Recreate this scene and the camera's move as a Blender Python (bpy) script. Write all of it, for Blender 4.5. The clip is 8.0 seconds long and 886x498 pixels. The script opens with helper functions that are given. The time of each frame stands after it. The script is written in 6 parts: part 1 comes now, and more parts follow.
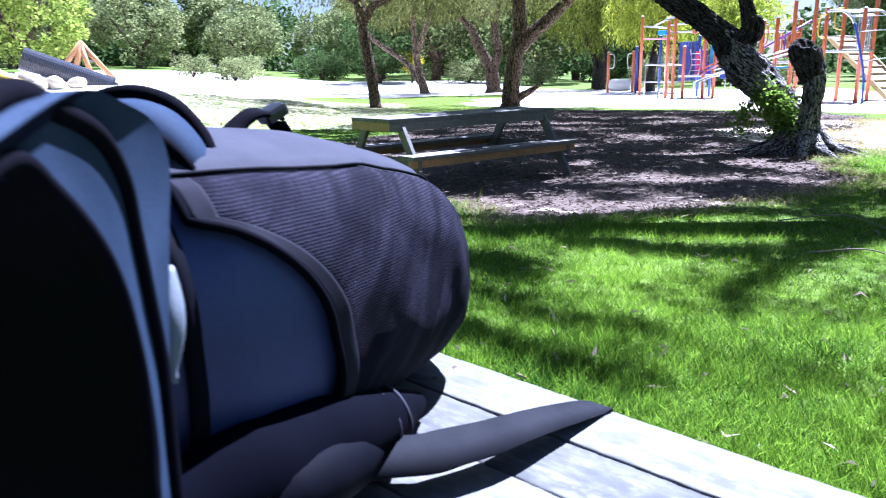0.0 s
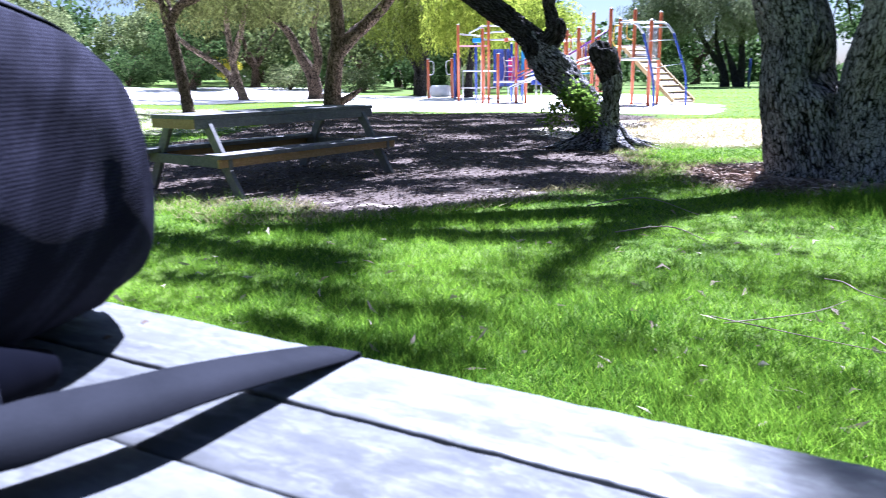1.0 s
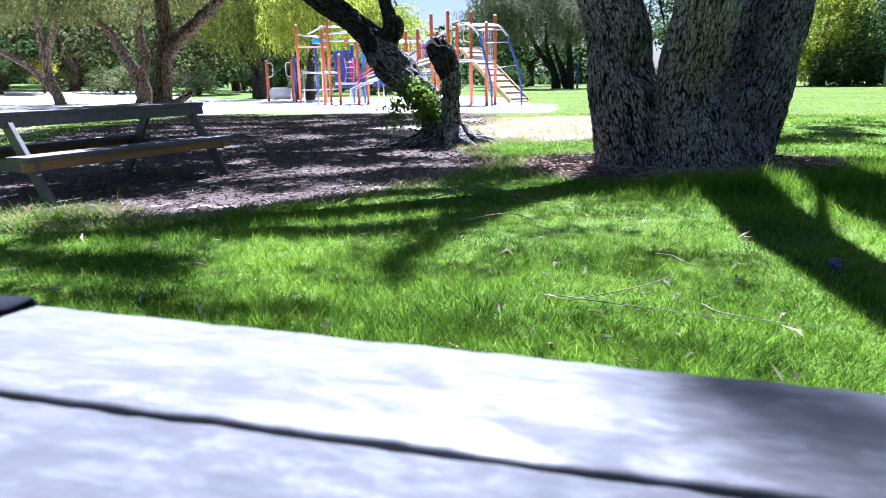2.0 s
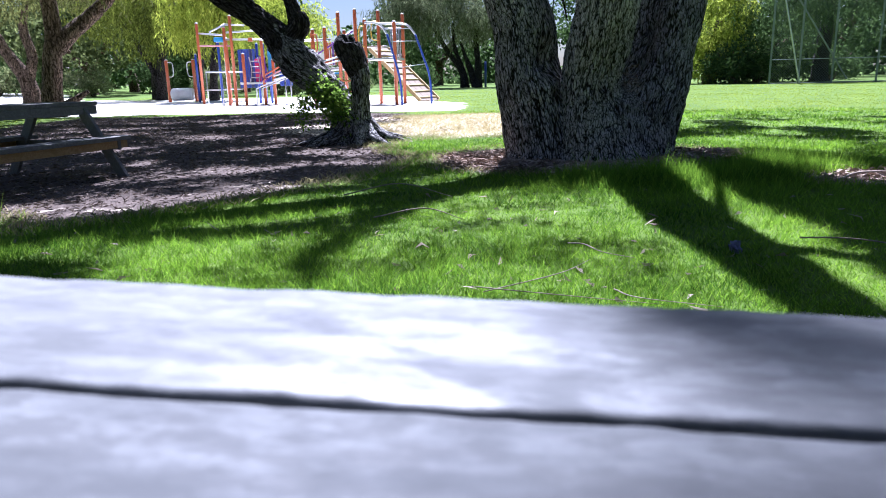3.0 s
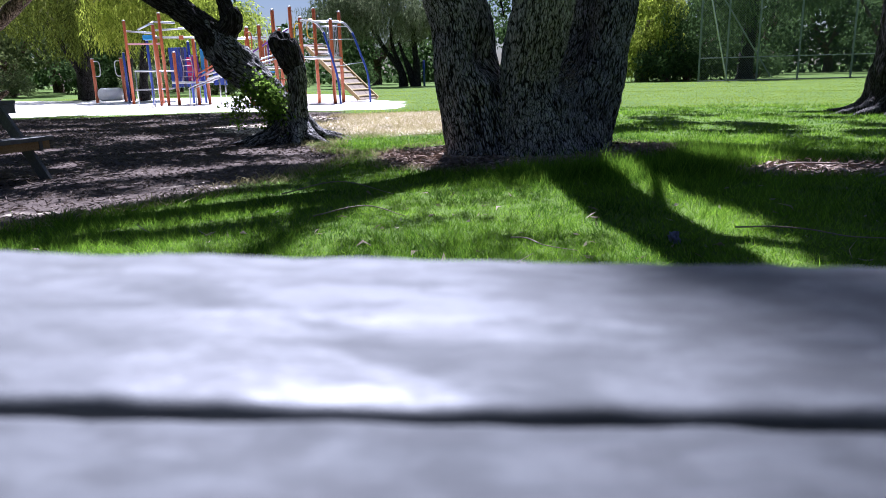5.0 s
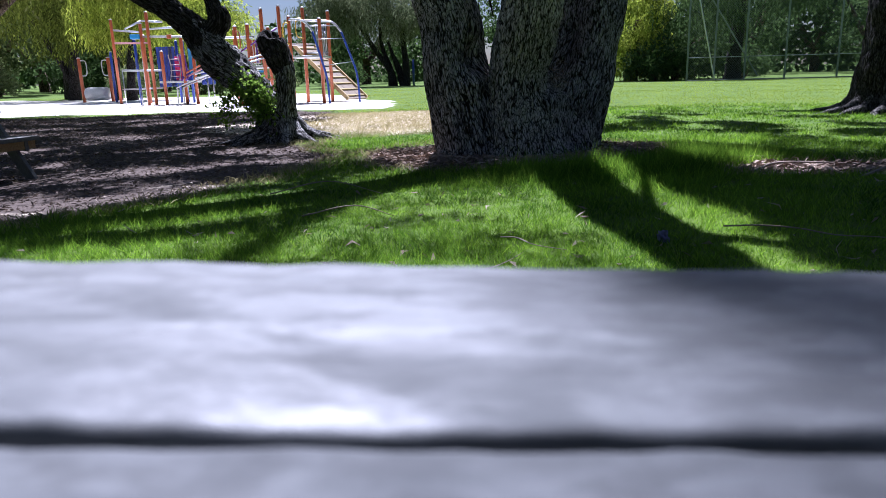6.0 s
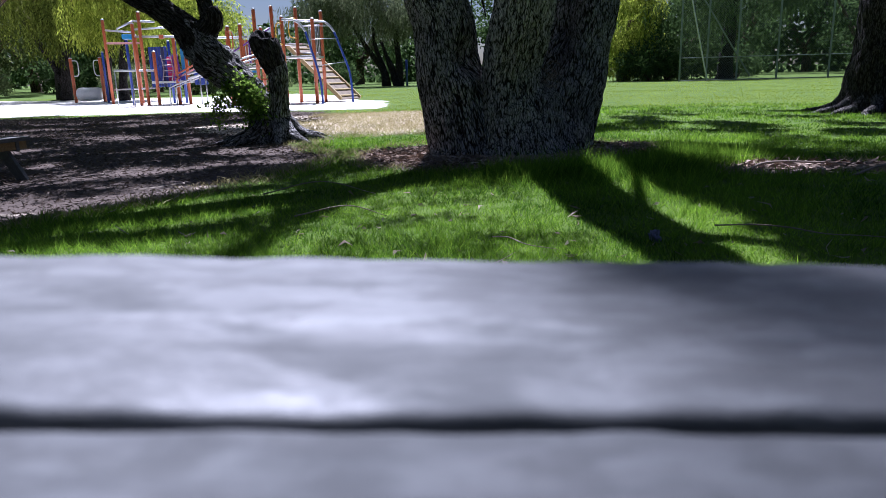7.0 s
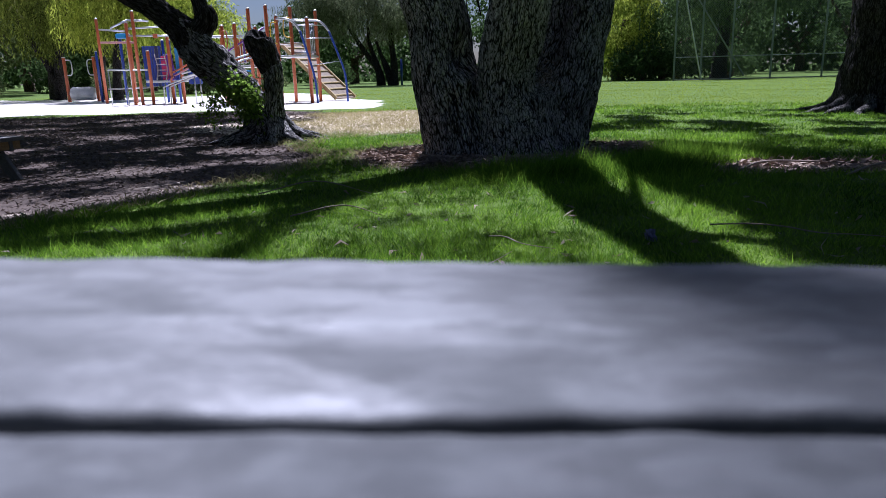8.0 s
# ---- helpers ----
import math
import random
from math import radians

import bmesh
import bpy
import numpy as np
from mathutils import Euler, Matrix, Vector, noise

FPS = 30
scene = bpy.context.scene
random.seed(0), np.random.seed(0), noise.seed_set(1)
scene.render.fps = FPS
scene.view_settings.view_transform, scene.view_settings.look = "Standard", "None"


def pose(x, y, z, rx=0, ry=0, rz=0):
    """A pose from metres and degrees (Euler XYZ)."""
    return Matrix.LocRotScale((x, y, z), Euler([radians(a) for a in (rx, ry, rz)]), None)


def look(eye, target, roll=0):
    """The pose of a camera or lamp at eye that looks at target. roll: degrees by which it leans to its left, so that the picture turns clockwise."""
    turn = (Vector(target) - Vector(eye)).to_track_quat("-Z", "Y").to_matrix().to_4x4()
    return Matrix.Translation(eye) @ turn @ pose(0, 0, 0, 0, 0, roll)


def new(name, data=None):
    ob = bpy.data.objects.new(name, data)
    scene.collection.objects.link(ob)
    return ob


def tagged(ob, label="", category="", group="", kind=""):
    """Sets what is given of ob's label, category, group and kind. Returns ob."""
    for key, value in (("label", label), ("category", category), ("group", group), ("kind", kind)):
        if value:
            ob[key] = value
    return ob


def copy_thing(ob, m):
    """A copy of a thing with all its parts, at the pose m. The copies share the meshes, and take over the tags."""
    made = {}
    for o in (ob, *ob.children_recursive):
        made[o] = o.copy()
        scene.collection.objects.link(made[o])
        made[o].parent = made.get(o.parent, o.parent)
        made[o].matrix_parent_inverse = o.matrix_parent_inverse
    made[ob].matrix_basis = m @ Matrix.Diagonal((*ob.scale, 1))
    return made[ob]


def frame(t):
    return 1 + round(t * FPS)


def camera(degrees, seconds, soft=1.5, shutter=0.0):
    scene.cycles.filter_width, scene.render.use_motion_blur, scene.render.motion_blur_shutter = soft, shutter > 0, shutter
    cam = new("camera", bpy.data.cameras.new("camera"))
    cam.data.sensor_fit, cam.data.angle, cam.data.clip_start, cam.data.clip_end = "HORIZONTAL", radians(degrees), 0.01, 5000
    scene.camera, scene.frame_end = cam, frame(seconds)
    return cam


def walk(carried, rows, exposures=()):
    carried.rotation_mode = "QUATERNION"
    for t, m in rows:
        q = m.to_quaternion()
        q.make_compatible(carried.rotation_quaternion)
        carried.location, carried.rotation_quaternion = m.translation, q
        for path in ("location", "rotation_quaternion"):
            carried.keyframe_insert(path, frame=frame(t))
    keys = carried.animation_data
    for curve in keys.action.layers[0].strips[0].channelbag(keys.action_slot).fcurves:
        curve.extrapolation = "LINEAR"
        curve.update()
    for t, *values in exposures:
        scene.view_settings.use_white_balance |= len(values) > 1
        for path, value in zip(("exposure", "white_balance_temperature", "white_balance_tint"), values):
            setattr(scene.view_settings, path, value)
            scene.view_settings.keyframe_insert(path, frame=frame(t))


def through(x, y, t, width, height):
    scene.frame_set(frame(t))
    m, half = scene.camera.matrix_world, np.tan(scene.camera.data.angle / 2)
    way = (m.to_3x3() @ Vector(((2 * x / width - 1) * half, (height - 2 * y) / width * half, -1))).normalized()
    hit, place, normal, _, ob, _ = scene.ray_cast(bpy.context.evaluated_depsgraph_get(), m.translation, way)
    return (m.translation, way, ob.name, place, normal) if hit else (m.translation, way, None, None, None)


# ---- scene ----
cam = camera(64.7, 8.0, soft=0.65, shutter=0.25)
cam.data.dof.use_dof, cam.data.dof.focus_distance, cam.data.dof.aperture_fstop = True, 5.0, 18.0
PATH = [
    (0, (0.0430, -0.4069, 1.1037), (-1.2128, 1.0719, 0.6178), -1.4),
    (0.5, (0.0232, -0.3091, 1.0400), (-1.0817, 1.2837, 0.5481), -1.7),
    (1, (0.0150, -0.2076, 0.9662), (-0.8460, 1.5345, 0.4932), -1.1),
    (1.5, (-0.0007, -0.1224, 0.9068), (-0.6317, 1.7156, 0.4338), -1.1),
    (2, (0.0081, -0.0728, 0.8746), (-0.4579, 1.8143, 0.4036), -1.2),
    (3.5, (-0.0006, -0.0152, 0.8294), (-0.1577, 1.9199, 0.3493), -1.5),
    (4, (0.0020, 0.0080, 0.8239), (-0.1171, 1.9454, 0.3418), -1.5),
    (4.5, (-0.0008, 0.0170, 0.8170), (-0.0878, 1.9558, 0.3340), -1.6),
    (5, (-0.0033, 0.0201, 0.8124), (-0.0673, 1.9599, 0.3295), -1.6),
    (6.5, (0.0024, 0.0284, 0.8118), (-0.0236, 1.9683, 0.3259), -1.6),
    (7, (0.0058, 0.0243, 0.8110), (-0.0122, 1.9645, 0.3259), -1.6),
    (7.5, (0.0060, 0.0224, 0.8115), (-0.0050, 1.9627, 0.3264), -1.6),
    (8, (0.0003, 0.0230, 0.8122), (-0.0037, 1.9627, 0.3250), -1.6),
]
walk(cam, [(t, look(eye, target, roll)) for t, eye, target, roll in PATH],
     exposures=[(0, 2.68, 4900, 26), (1.0, 2.62, 4900, 26), (1.5, 2.55, 4950, 26), (2, 2.45, 5000, 26), (3.5, 2.0, 5100, 26), (5, 1.65, 5150, 26), (6.5, 1.46, 5150, 26), (8, 1.05, 5150, 26)])

# ---- light ----
SUN_EL, SUN_AZ = radians(58), radians(-5)  # azimuth from +y towards +x
world = bpy.data.worlds.new("sky")
scene.world = world
world.use_nodes = True
wn = world.node_tree.nodes
sky = wn.new("ShaderNodeTexSky")
sky.sky_type, sky.sun_disc, sky.sun_elevation, sky.sun_rotation = "NISHITA", False, SUN_EL, SUN_AZ
wn["Background"].inputs["Strength"].default_value = 0.021
world.node_tree.links.new(sky.outputs[0], wn["Background"].inputs["Color"])
sun = new("sun", bpy.data.lights.new("sun", "SUN"))
sun.data.energy, sun.data.angle, sun.data.color = 5.0, radians(0.53), (1.0, 0.95, 0.87)
sun_dir = Vector((math.sin(SUN_AZ) * math.cos(SUN_EL), math.cos(SUN_AZ) * math.cos(SUN_EL), math.sin(SUN_EL)))
sun.matrix_world = look(sun_dir * 30, (0, 0, 0))


# ---- materials ----
def material(name, rough=0.8, metal=0.0, gloss=0.2):
    m = bpy.data.materials.new(name)
    m.use_nodes = True
    b = m.node_tree.nodes["Principled BSDF"]
    b.inputs["Roughness"].default_value, b.inputs["Metallic"].default_value = rough, metal
    b.inputs["Specular IOR Level"].default_value = gloss
    return m, m.node_tree, b


def node(tree, kind, **values):
    n = tree.nodes.new("ShaderNode" + kind)
    for key, v in values.items():
        n.inputs[key].default_value = v
    return n


def ramp(tree, source, stops):
    r = tree.nodes.new("ShaderNodeValToRGB")
    while len(r.color_ramp.elements) < len(stops):
        r.color_ramp.elements.new(0.5)
    for e, (p, c) in zip(r.color_ramp.elements, stops):
        e.position, e.color = p, (*c, 1)
    tree.links.new(source, r.inputs[0])
    return r.outputs[0]


def coords(tree, scale=(1, 1, 1), world_space=False):
    mp = tree.nodes.new("ShaderNodeMapping")
    mp.inputs["Scale"].default_value = scale
    if world_space:
        tree.links.new(tree.nodes.new("ShaderNodeNewGeometry").outputs["Position"], mp.inputs[0])
    else:
        tree.links.new(tree.nodes.new("ShaderNodeTexCoord").outputs["Object"], mp.inputs[0])
    return mp.outputs[0]


def noise_tex(tree, vec, scale, detail=6, rough=0.6, dist=0.0):
    n = node(tree, "TexNoise", Scale=scale, Detail=detail, Roughness=rough, Distortion=dist)
    tree.links.new(vec, n.inputs["Vector"])
    return n.outputs["Fac"]


def mix(tree, fac, a, b, blend="MIX"):
    n = tree.nodes.new("ShaderNodeMix")
    n.data_type, n.blend_type = "RGBA", blend
    for sock, v in ((n.inputs[0], fac), (n.inputs[6], a), (n.inputs[7], b)):
        if isinstance(v, (int, float)):
            sock.default_value = v
        elif isinstance(v, tuple):
            sock.default_value = (*v, 1)
        else:
            tree.links.new(v, sock)
    return n.outputs[2]


def bump(tree, bsdf, height, strength=0.4, distance=0.01):
    n = node(tree, "Bump", Strength=strength, Distance=distance)
    tree.links.new(height, n.inputs["Height"])
    tree.links.new(n.outputs[0], bsdf.inputs["Normal"])


def speckled(name, dark, light, scale=40.0, rough=0.8, metal=0.0, stretch=(1, 1, 1), bumps=0.3, depth=0.003, vary=0.0):
    """Two-scale variation between two colours, with relief."""
    m, t, b = material(name, rough, metal, 0.5 if rough < 0.6 else 0.2)
    v = coords(t, stretch)
    fine, big = noise_tex(t, v, scale), noise_tex(t, v, scale / 7, 3)
    c = ramp(t, fine, [(0.3, dark), (0.7, light)])
    c = mix(t, 0.6, c, ramp(t, big, [(0.3, dark), (0.7, light)]))
    if vary:
        rnd = t.nodes.new("ShaderNodeObjectInfo").outputs["Random"]
        c = mix(t, vary, c, ramp(t, rnd, [(0, dark), (1, light)]))
    t.links.new(c, b.inputs["Base Color"])
    bump(t, b, fine, bumps, depth)
    return m


def weathered_wood(name, dark, mid, light, along="x", rough=0.55, gloss=0.35):
    m, t, b = material(name, rough, 0.0, gloss)
    s = (1.2, 22, 22) if along == "x" else (22, 22, 1.2)
    v = coords(t, s)
    grain = noise_tex(t, v, 4.0, 8, 0.7, 0.4)
    blot = noise_tex(t, coords(t, (1, 2.0, 1) if along == "x" else (2, 2, 1)), 62.0, 6, 0.62, 0.25)
    big = noise_tex(t, coords(t), 3.5, 3)
    smear = noise_tex(t, coords(t, (1, 2.2, 1) if along == "x" else (3, 3, 1)), 24.0, 5, 0.65, 0.3)
    c = ramp(t, grain, [(0.28, dark), (0.5, mid), (0.72, light)])
    c = mix(t, ramp(t, blot, [(0.46, (0, 0, 0)), (0.57, (0.9, 0.9, 0.9))]), c, dark)
    c = mix(t, ramp(t, smear, [(0.40, (0.75, 0.75, 0.75)), (0.54, (0, 0, 0))]), c, tuple(0.45 * x for x in mid))
    c = mix(t, 0.3, c, ramp(t, big, [(0.3, mid), (0.7, light)]))
    rnd = t.nodes.new("ShaderNodeObjectInfo").outputs["Random"]
    c = mix(t, 0.25, c, ramp(t, rnd, [(0, mid), (1, light)]))
    t.links.new(c, b.inputs["Base Color"])
    t.links.new(ramp(t, smear, [(0.36, (rough + 0.28,) * 3), (0.60, (rough - 0.10,) * 3)]), b.inputs["Roughness"])
    bump(t, b, mix(t, 0.4, grain, blot), 0.5, 0.002)
    return m


def bark(name, dark, mid, light, scale=1.0, broad=0.5, along_stem=False):
    """Long plates of bark parted by a net of fissures, their inner shade painted in with the dark colour. along_stem:
    the net follows the stem's own length (attribute "grain").
    """
    m, t, b = material(name, 0.92, 0.0, 0.1)
    if along_stem:
        a = t.nodes.new("ShaderNodeAttribute")
        a.attribute_name = "grain"
        base = a.outputs["Vector"]
    else:
        base = coords(t)
    def stretch(x, z):
        mp = t.nodes.new("ShaderNodeMapping")
        mp.inputs["Scale"].default_value = (x * scale, x * scale, z * scale)
        t.links.new(base, mp.inputs[0])
        return mp.outputs[0]
    def bent(vec, amount, size):
        n = node(t, "TexNoise", Scale=size, Detail=3.0, Roughness=0.55)
        t.links.new(vec, n.inputs["Vector"])
        ma = t.nodes.new("ShaderNodeVectorMath")
        ma.operation = "MULTIPLY_ADD"
        t.links.new(n.outputs["Color"], ma.inputs[0])
        ma.inputs[1].default_value = (amount, amount, amount * 0.6)
        t.links.new(vec, ma.inputs[2])
        return ma.outputs[0]
    def plates(x, z, amount, size):
        v = t.nodes.new("ShaderNodeTexVoronoi")
        v.feature = "DISTANCE_TO_EDGE"
        v.inputs["Scale"].default_value = 1.0
        t.links.new(bent(stretch(x, z), amount, size), v.inputs["Vector"])
        return v.outputs["Distance"]
    big_net, small_net = plates(30, 5.0, 1.7, 0.8), plates(52, 12, 1.3, 1.1)
    fine = noise_tex(t, stretch(110, 30), 1.0, 5, 0.7, 0.4)
    streak = noise_tex(t, stretch(30, 5), 1.0, 3, 0.55, 0.6)
    big = noise_tex(t, base, 2.6, 4)
    c = ramp(t, streak, [(0.32, mid), (0.66, light)])
    c = mix(t, 0.5, c, ramp(t, fine, [(0.36, dark), (0.62, light)]))
    c = mix(t, ramp(t, big, [(0.42, (0, 0, 0)), (0.64, (broad, broad, broad))]), c, mix(t, 0.7, c, dark))
    # fissure colour: dark bark, deepened to paint in the shade inside
    c = mix(t, ramp(t, small_net, [(0.03, (0.9, 0.9, 0.9)), (0.10, (0, 0, 0))]), c, dark)
    gap = node(t, "Math")
    gap.operation = "MULTIPLY_ADD"
    t.links.new(noise_tex(t, stretch(14, 4), 1.0, 3, 0.6), gap.inputs[0])
    gap.inputs[1].default_value = 0.22
    t.links.new(big_net, gap.inputs[2])
    c = mix(t, ramp(t, gap.outputs[0], [(0.135, (1, 1, 1)), (0.225, (0, 0, 0))]), c, dark)
    t.links.new(c, b.inputs["Base Color"])
    h = mix(t, 0.3, ramp(t, big_net, [(0.0, (0, 0, 0)), (0.26, (1, 1, 1))]), ramp(t, small_net, [(0.0, (0, 0, 0)), (0.2, (1, 1, 1))]))
    bump(t, b, mix(t, 0.2, h, fine), 1.0, 0.03 / scale)
    return m


def foliage(name, dark, mid, light, through=0.35):
    m, t, b = material(name, 0.8, 0.0, 0.02)
    rnd = t.nodes.new("ShaderNodeNewGeometry").outputs["Random Per Island"]
    c = ramp(t, rnd, [(0.0, dark), (0.55, mid), (1.0, light)])
    big = noise_tex(t, coords(t), 0.9, 3)
    c = mix(t, 0.35, c, ramp(t, big, [(0.35, dark), (0.65, light)]))
    t.links.new(c, b.inputs["Base Color"])
    tr = t.nodes.new("ShaderNodeBsdfTranslucent")
    t.links.new(c, tr.inputs["Color"])
    mx = t.nodes.new("ShaderNodeMixShader")
    mx.inputs[0].default_value = through
    t.links.new(b.outputs[0], mx.inputs[1])
    t.links.new(tr.outputs[0], mx.inputs[2])
    t.links.new(mx.outputs[0], t.nodes["Material Output"].inputs[0])
    return m


def paint(name, colour, rough=0.4, metal=0.0):
    d = tuple(c * 0.72 for c in colour)
    return speckled(name, d, colour, 18.0, rough, metal, bumps=0.08, depth=0.001)


def ground_material():
    m, t, b = material("lawn_sand_and_litter", 0.95)
    v = coords(t)
    fine, mid, big = noise_tex(t, v, 60, 5), noise_tex(t, v, 7, 5), noise_tex(t, v, 0.8, 4)
    turf = mix(t, 0.5, ramp(t, fine, [(0.3, (0.020, 0.040, 0.006)), (0.7, (0.11, 0.18, 0.021))]),
               ramp(t, mid, [(0.3, (0.026, 0.060, 0.004)), (0.7, (0.09, 0.15, 0.009))]))
    turf = mix(t, 0.35, turf, ramp(t, big, [(0.35, (0.048, 0.092, 0.005)), (0.65, (0.125, 0.18, 0.012))]))
    litter = mix(t, 0.5, ramp(t, fine, [(0.3, (0.020, 0.015, 0.012)), (0.7, (0.14, 0.105, 0.085))]),
                 ramp(t, mid, [(0.3, (0.036, 0.028, 0.023)), (0.7, (0.13, 0.10, 0.085))]))
    sand = mix(t, 0.5, ramp(t, fine, [(0.3, (0.66, 0.62, 0.55)), (0.7, (0.80, 0.76, 0.69))]),
               ramp(t, mid, [(0.3, (0.60, 0.56, 0.49)), (0.7, (0.80, 0.76, 0.70))]))
    def mask(name):
        a = t.nodes.new("ShaderNodeAttribute")
        a.attribute_name = name
        add = node(t, "Math")
        add.operation = "MULTIPLY_ADD"
        t.links.new(mid, add.inputs[0])
        add.inputs[1].default_value = 0.55
        t.links.new(a.outputs["Fac"], add.inputs[2])
        return ramp(t, add.outputs[0], [(0.68, (0, 0, 0)), (0.84, (1, 1, 1))])
    c = mix(t, mask("litter"), turf, litter)
    straw = mix(t, 0.5, ramp(t, fine, [(0.3, (0.38, 0.31, 0.22)), (0.7, (0.74, 0.65, 0.52))]),
                ramp(t, mid, [(0.3, (0.44, 0.38, 0.26)), (0.7, (0.70, 0.61, 0.49))]))
    c = mix(t, mask("dry"), c, straw)
    c = mix(t, mask("sand"), c, sand)
    t.links.new(c, b.inputs["Base Color"])
    bump(t, b, mix(t, 0.5, fine, mid), 0.6, 0.03)
    return m


M_GROUND = ground_material()
M_TABLE = weathered_wood("silvered_wood", (0.013, 0.0135, 0.0140), (0.081, 0.084, 0.085), (0.166, 0.171, 0.168), rough=0.6, gloss=0.42)
M_TABLE_DULL = weathered_wood("dull_grey_wood", (0.0095, 0.010, 0.0105), (0.060, 0.063, 0.065), (0.126, 0.130, 0.130), rough=0.66, gloss=0.30)
M_TABLE2 = weathered_wood("grey_weathered_wood", (0.035, 0.034, 0.032), (0.12, 0.117, 0.112), (0.22, 0.213, 0.203))
M_TABLE_BROWN = weathered_wood("brown_bench_edge", (0.12, 0.07, 0.03), (0.30, 0.18, 0.07), (0.42, 0.28, 0.13))
M_BARK_BIG = bark("fissured_grey_bark", (0.008, 0.007, 0.007), (0.30, 0.268, 0.25), (0.66, 0.61, 0.575), 1.0, 0.3, True)
M_BARK_MID = bark("lichened_brown_bark", (0.008, 0.007, 0.006), (0.40, 0.36, 0.31), (0.74, 0.68, 0.60), 1.2, 0.1, True)
# cool bark, darkened further to paint in shade behind the middle stem
M_BARK_COOL = bark("cool_grey_bark", (0.007, 0.0065, 0.007), (0.20, 0.186, 0.195), (0.56, 0.53, 0.55), 1.0, 0.6, True)
# pale bark, its light tone raised to stand in for sun patches
M_BARK_LEAN = bark("pale_stringy_bark_sunlit", (0.008, 0.007, 0.007), (0.15, 0.14, 0.134), (0.82, 0.79, 0.76), 0.85, 0.85, True)
M_BARK_FAR = bark("brown_bark", (0.022, 0.015, 0.010), (0.17, 0.115, 0.076), (0.37, 0.27, 0.19), 0.5)
M_BARK_PALE = bark("pale_flaking_bark", (0.05, 0.034, 0.022), (0.30, 0.21, 0.14), (0.60, 0.46, 0.33), 0.4)
M_LEAF = foliage("olive_leaves", (0.04, 0.055, 0.013), (0.14, 0.17, 0.033), (0.32, 0.36, 0.075), 0.55)
M_LEAF_OLIVE = foliage("dull_olive_leaves", (0.028, 0.032, 0.011), (0.10, 0.112, 0.034), (0.26, 0.28, 0.085), 0.45)
M_LEAF_YELLOW = foliage("yellow_green_leaves", (0.05, 0.08, 0.01), (0.26, 0.33, 0.03), (0.58, 0.64, 0.09), 0.62)
M_LEAF_GOLD = foliage("golden_leaves", (0.22, 0.20, 0.015), (0.55, 0.50, 0.03), (0.80, 0.74, 0.07), 0.5)
M_LEAF_FRESH = foliage("fresh_green_leaves", (0.05, 0.08, 0.012), (0.20, 0.28, 0.045), (0.42, 0.52, 0.10), 0.45)
M_LEAF_DARK = foliage("dark_green_leaves", (0.02, 0.04, 0.014), (0.055, 0.095, 0.03), (0.12, 0.18, 0.055), 0.4)
M_LEAF_GREY = foliage("grey_green_leaves", (0.035, 0.055, 0.024), (0.18, 0.225, 0.09), (0.44, 0.48, 0.21), 0.3)
M_LEAF_ROUND = foliage("muted_green_leaves", (0.018, 0.03, 0.012), (0.075, 0.10, 0.036), (0.22, 0.26, 0.085), 0.45)
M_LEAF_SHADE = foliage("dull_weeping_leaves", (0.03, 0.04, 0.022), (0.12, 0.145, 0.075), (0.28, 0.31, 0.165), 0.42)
M_IVY = foliage("ivy_leaves", (0.035, 0.08, 0.010), (0.14, 0.26, 0.03), (0.34, 0.46, 0.08), 0.5)
M_GRASS = foliage("grass_blades", (0.008, 0.028, 0.004), (0.078, 0.20, 0.016), (0.36, 0.56, 0.042), 0.5)
M_GRASS_FAR = foliage("mown_grass", (0.13, 0.19, 0.016), (0.26, 0.34, 0.028), (0.42, 0.50, 0.05), 0.45)
M_DRY = foliage("dry_leaves", (0.035, 0.025, 0.018), (0.11, 0.082, 0.062), (0.36, 0.30, 0.245), 0.15)
M_STRIP = foliage("bark_strips", (0.06, 0.038, 0.027), (0.25, 0.18, 0.135), (0.54, 0.43, 0.34), 0.0)
M_STRAW = foliage("straw_blades", (0.16, 0.13, 0.05), (0.32, 0.28, 0.13), (0.50, 0.45, 0.25), 0.4)
M_PALE = foliage("pale_dry_leaves", (0.18, 0.13, 0.09), (0.34, 0.28, 0.21), (0.52, 0.46, 0.38), 0.15)
M_ORANGE = paint("orange_paint", (0.45, 0.11, 0.035))
M_BLUE = paint("blue_paint", (0.025, 0.06, 0.32))
M_CYAN = paint("light_blue_plastic", (0.03, 0.25, 0.55))
M_PINK = paint("magenta_plastic", (0.60, 0.02, 0.12))
M_PURPLE = paint("purple_plastic", (0.16, 0.05, 0.33))
M_YELLOW = paint("yellow_paint", (0.70, 0.45, 0.03))
M_STEEL = speckled("galvanised_steel", (0.38, 0.39, 0.40), (0.58, 0.58, 0.58), 30, 0.38, 0.85, bumps=0.1, depth=0.001)
M_DECK = weathered_wood("ramp_timber", (0.09, 0.065, 0.04), (0.20, 0.145, 0.085), (0.32, 0.25, 0.16))
M_FENCE = paint("grey_green_post_paint", (0.17, 0.20, 0.18))
M_WIRE = paint("fence_wire", (0.13, 0.14, 0.135), 0.5, 0.4)

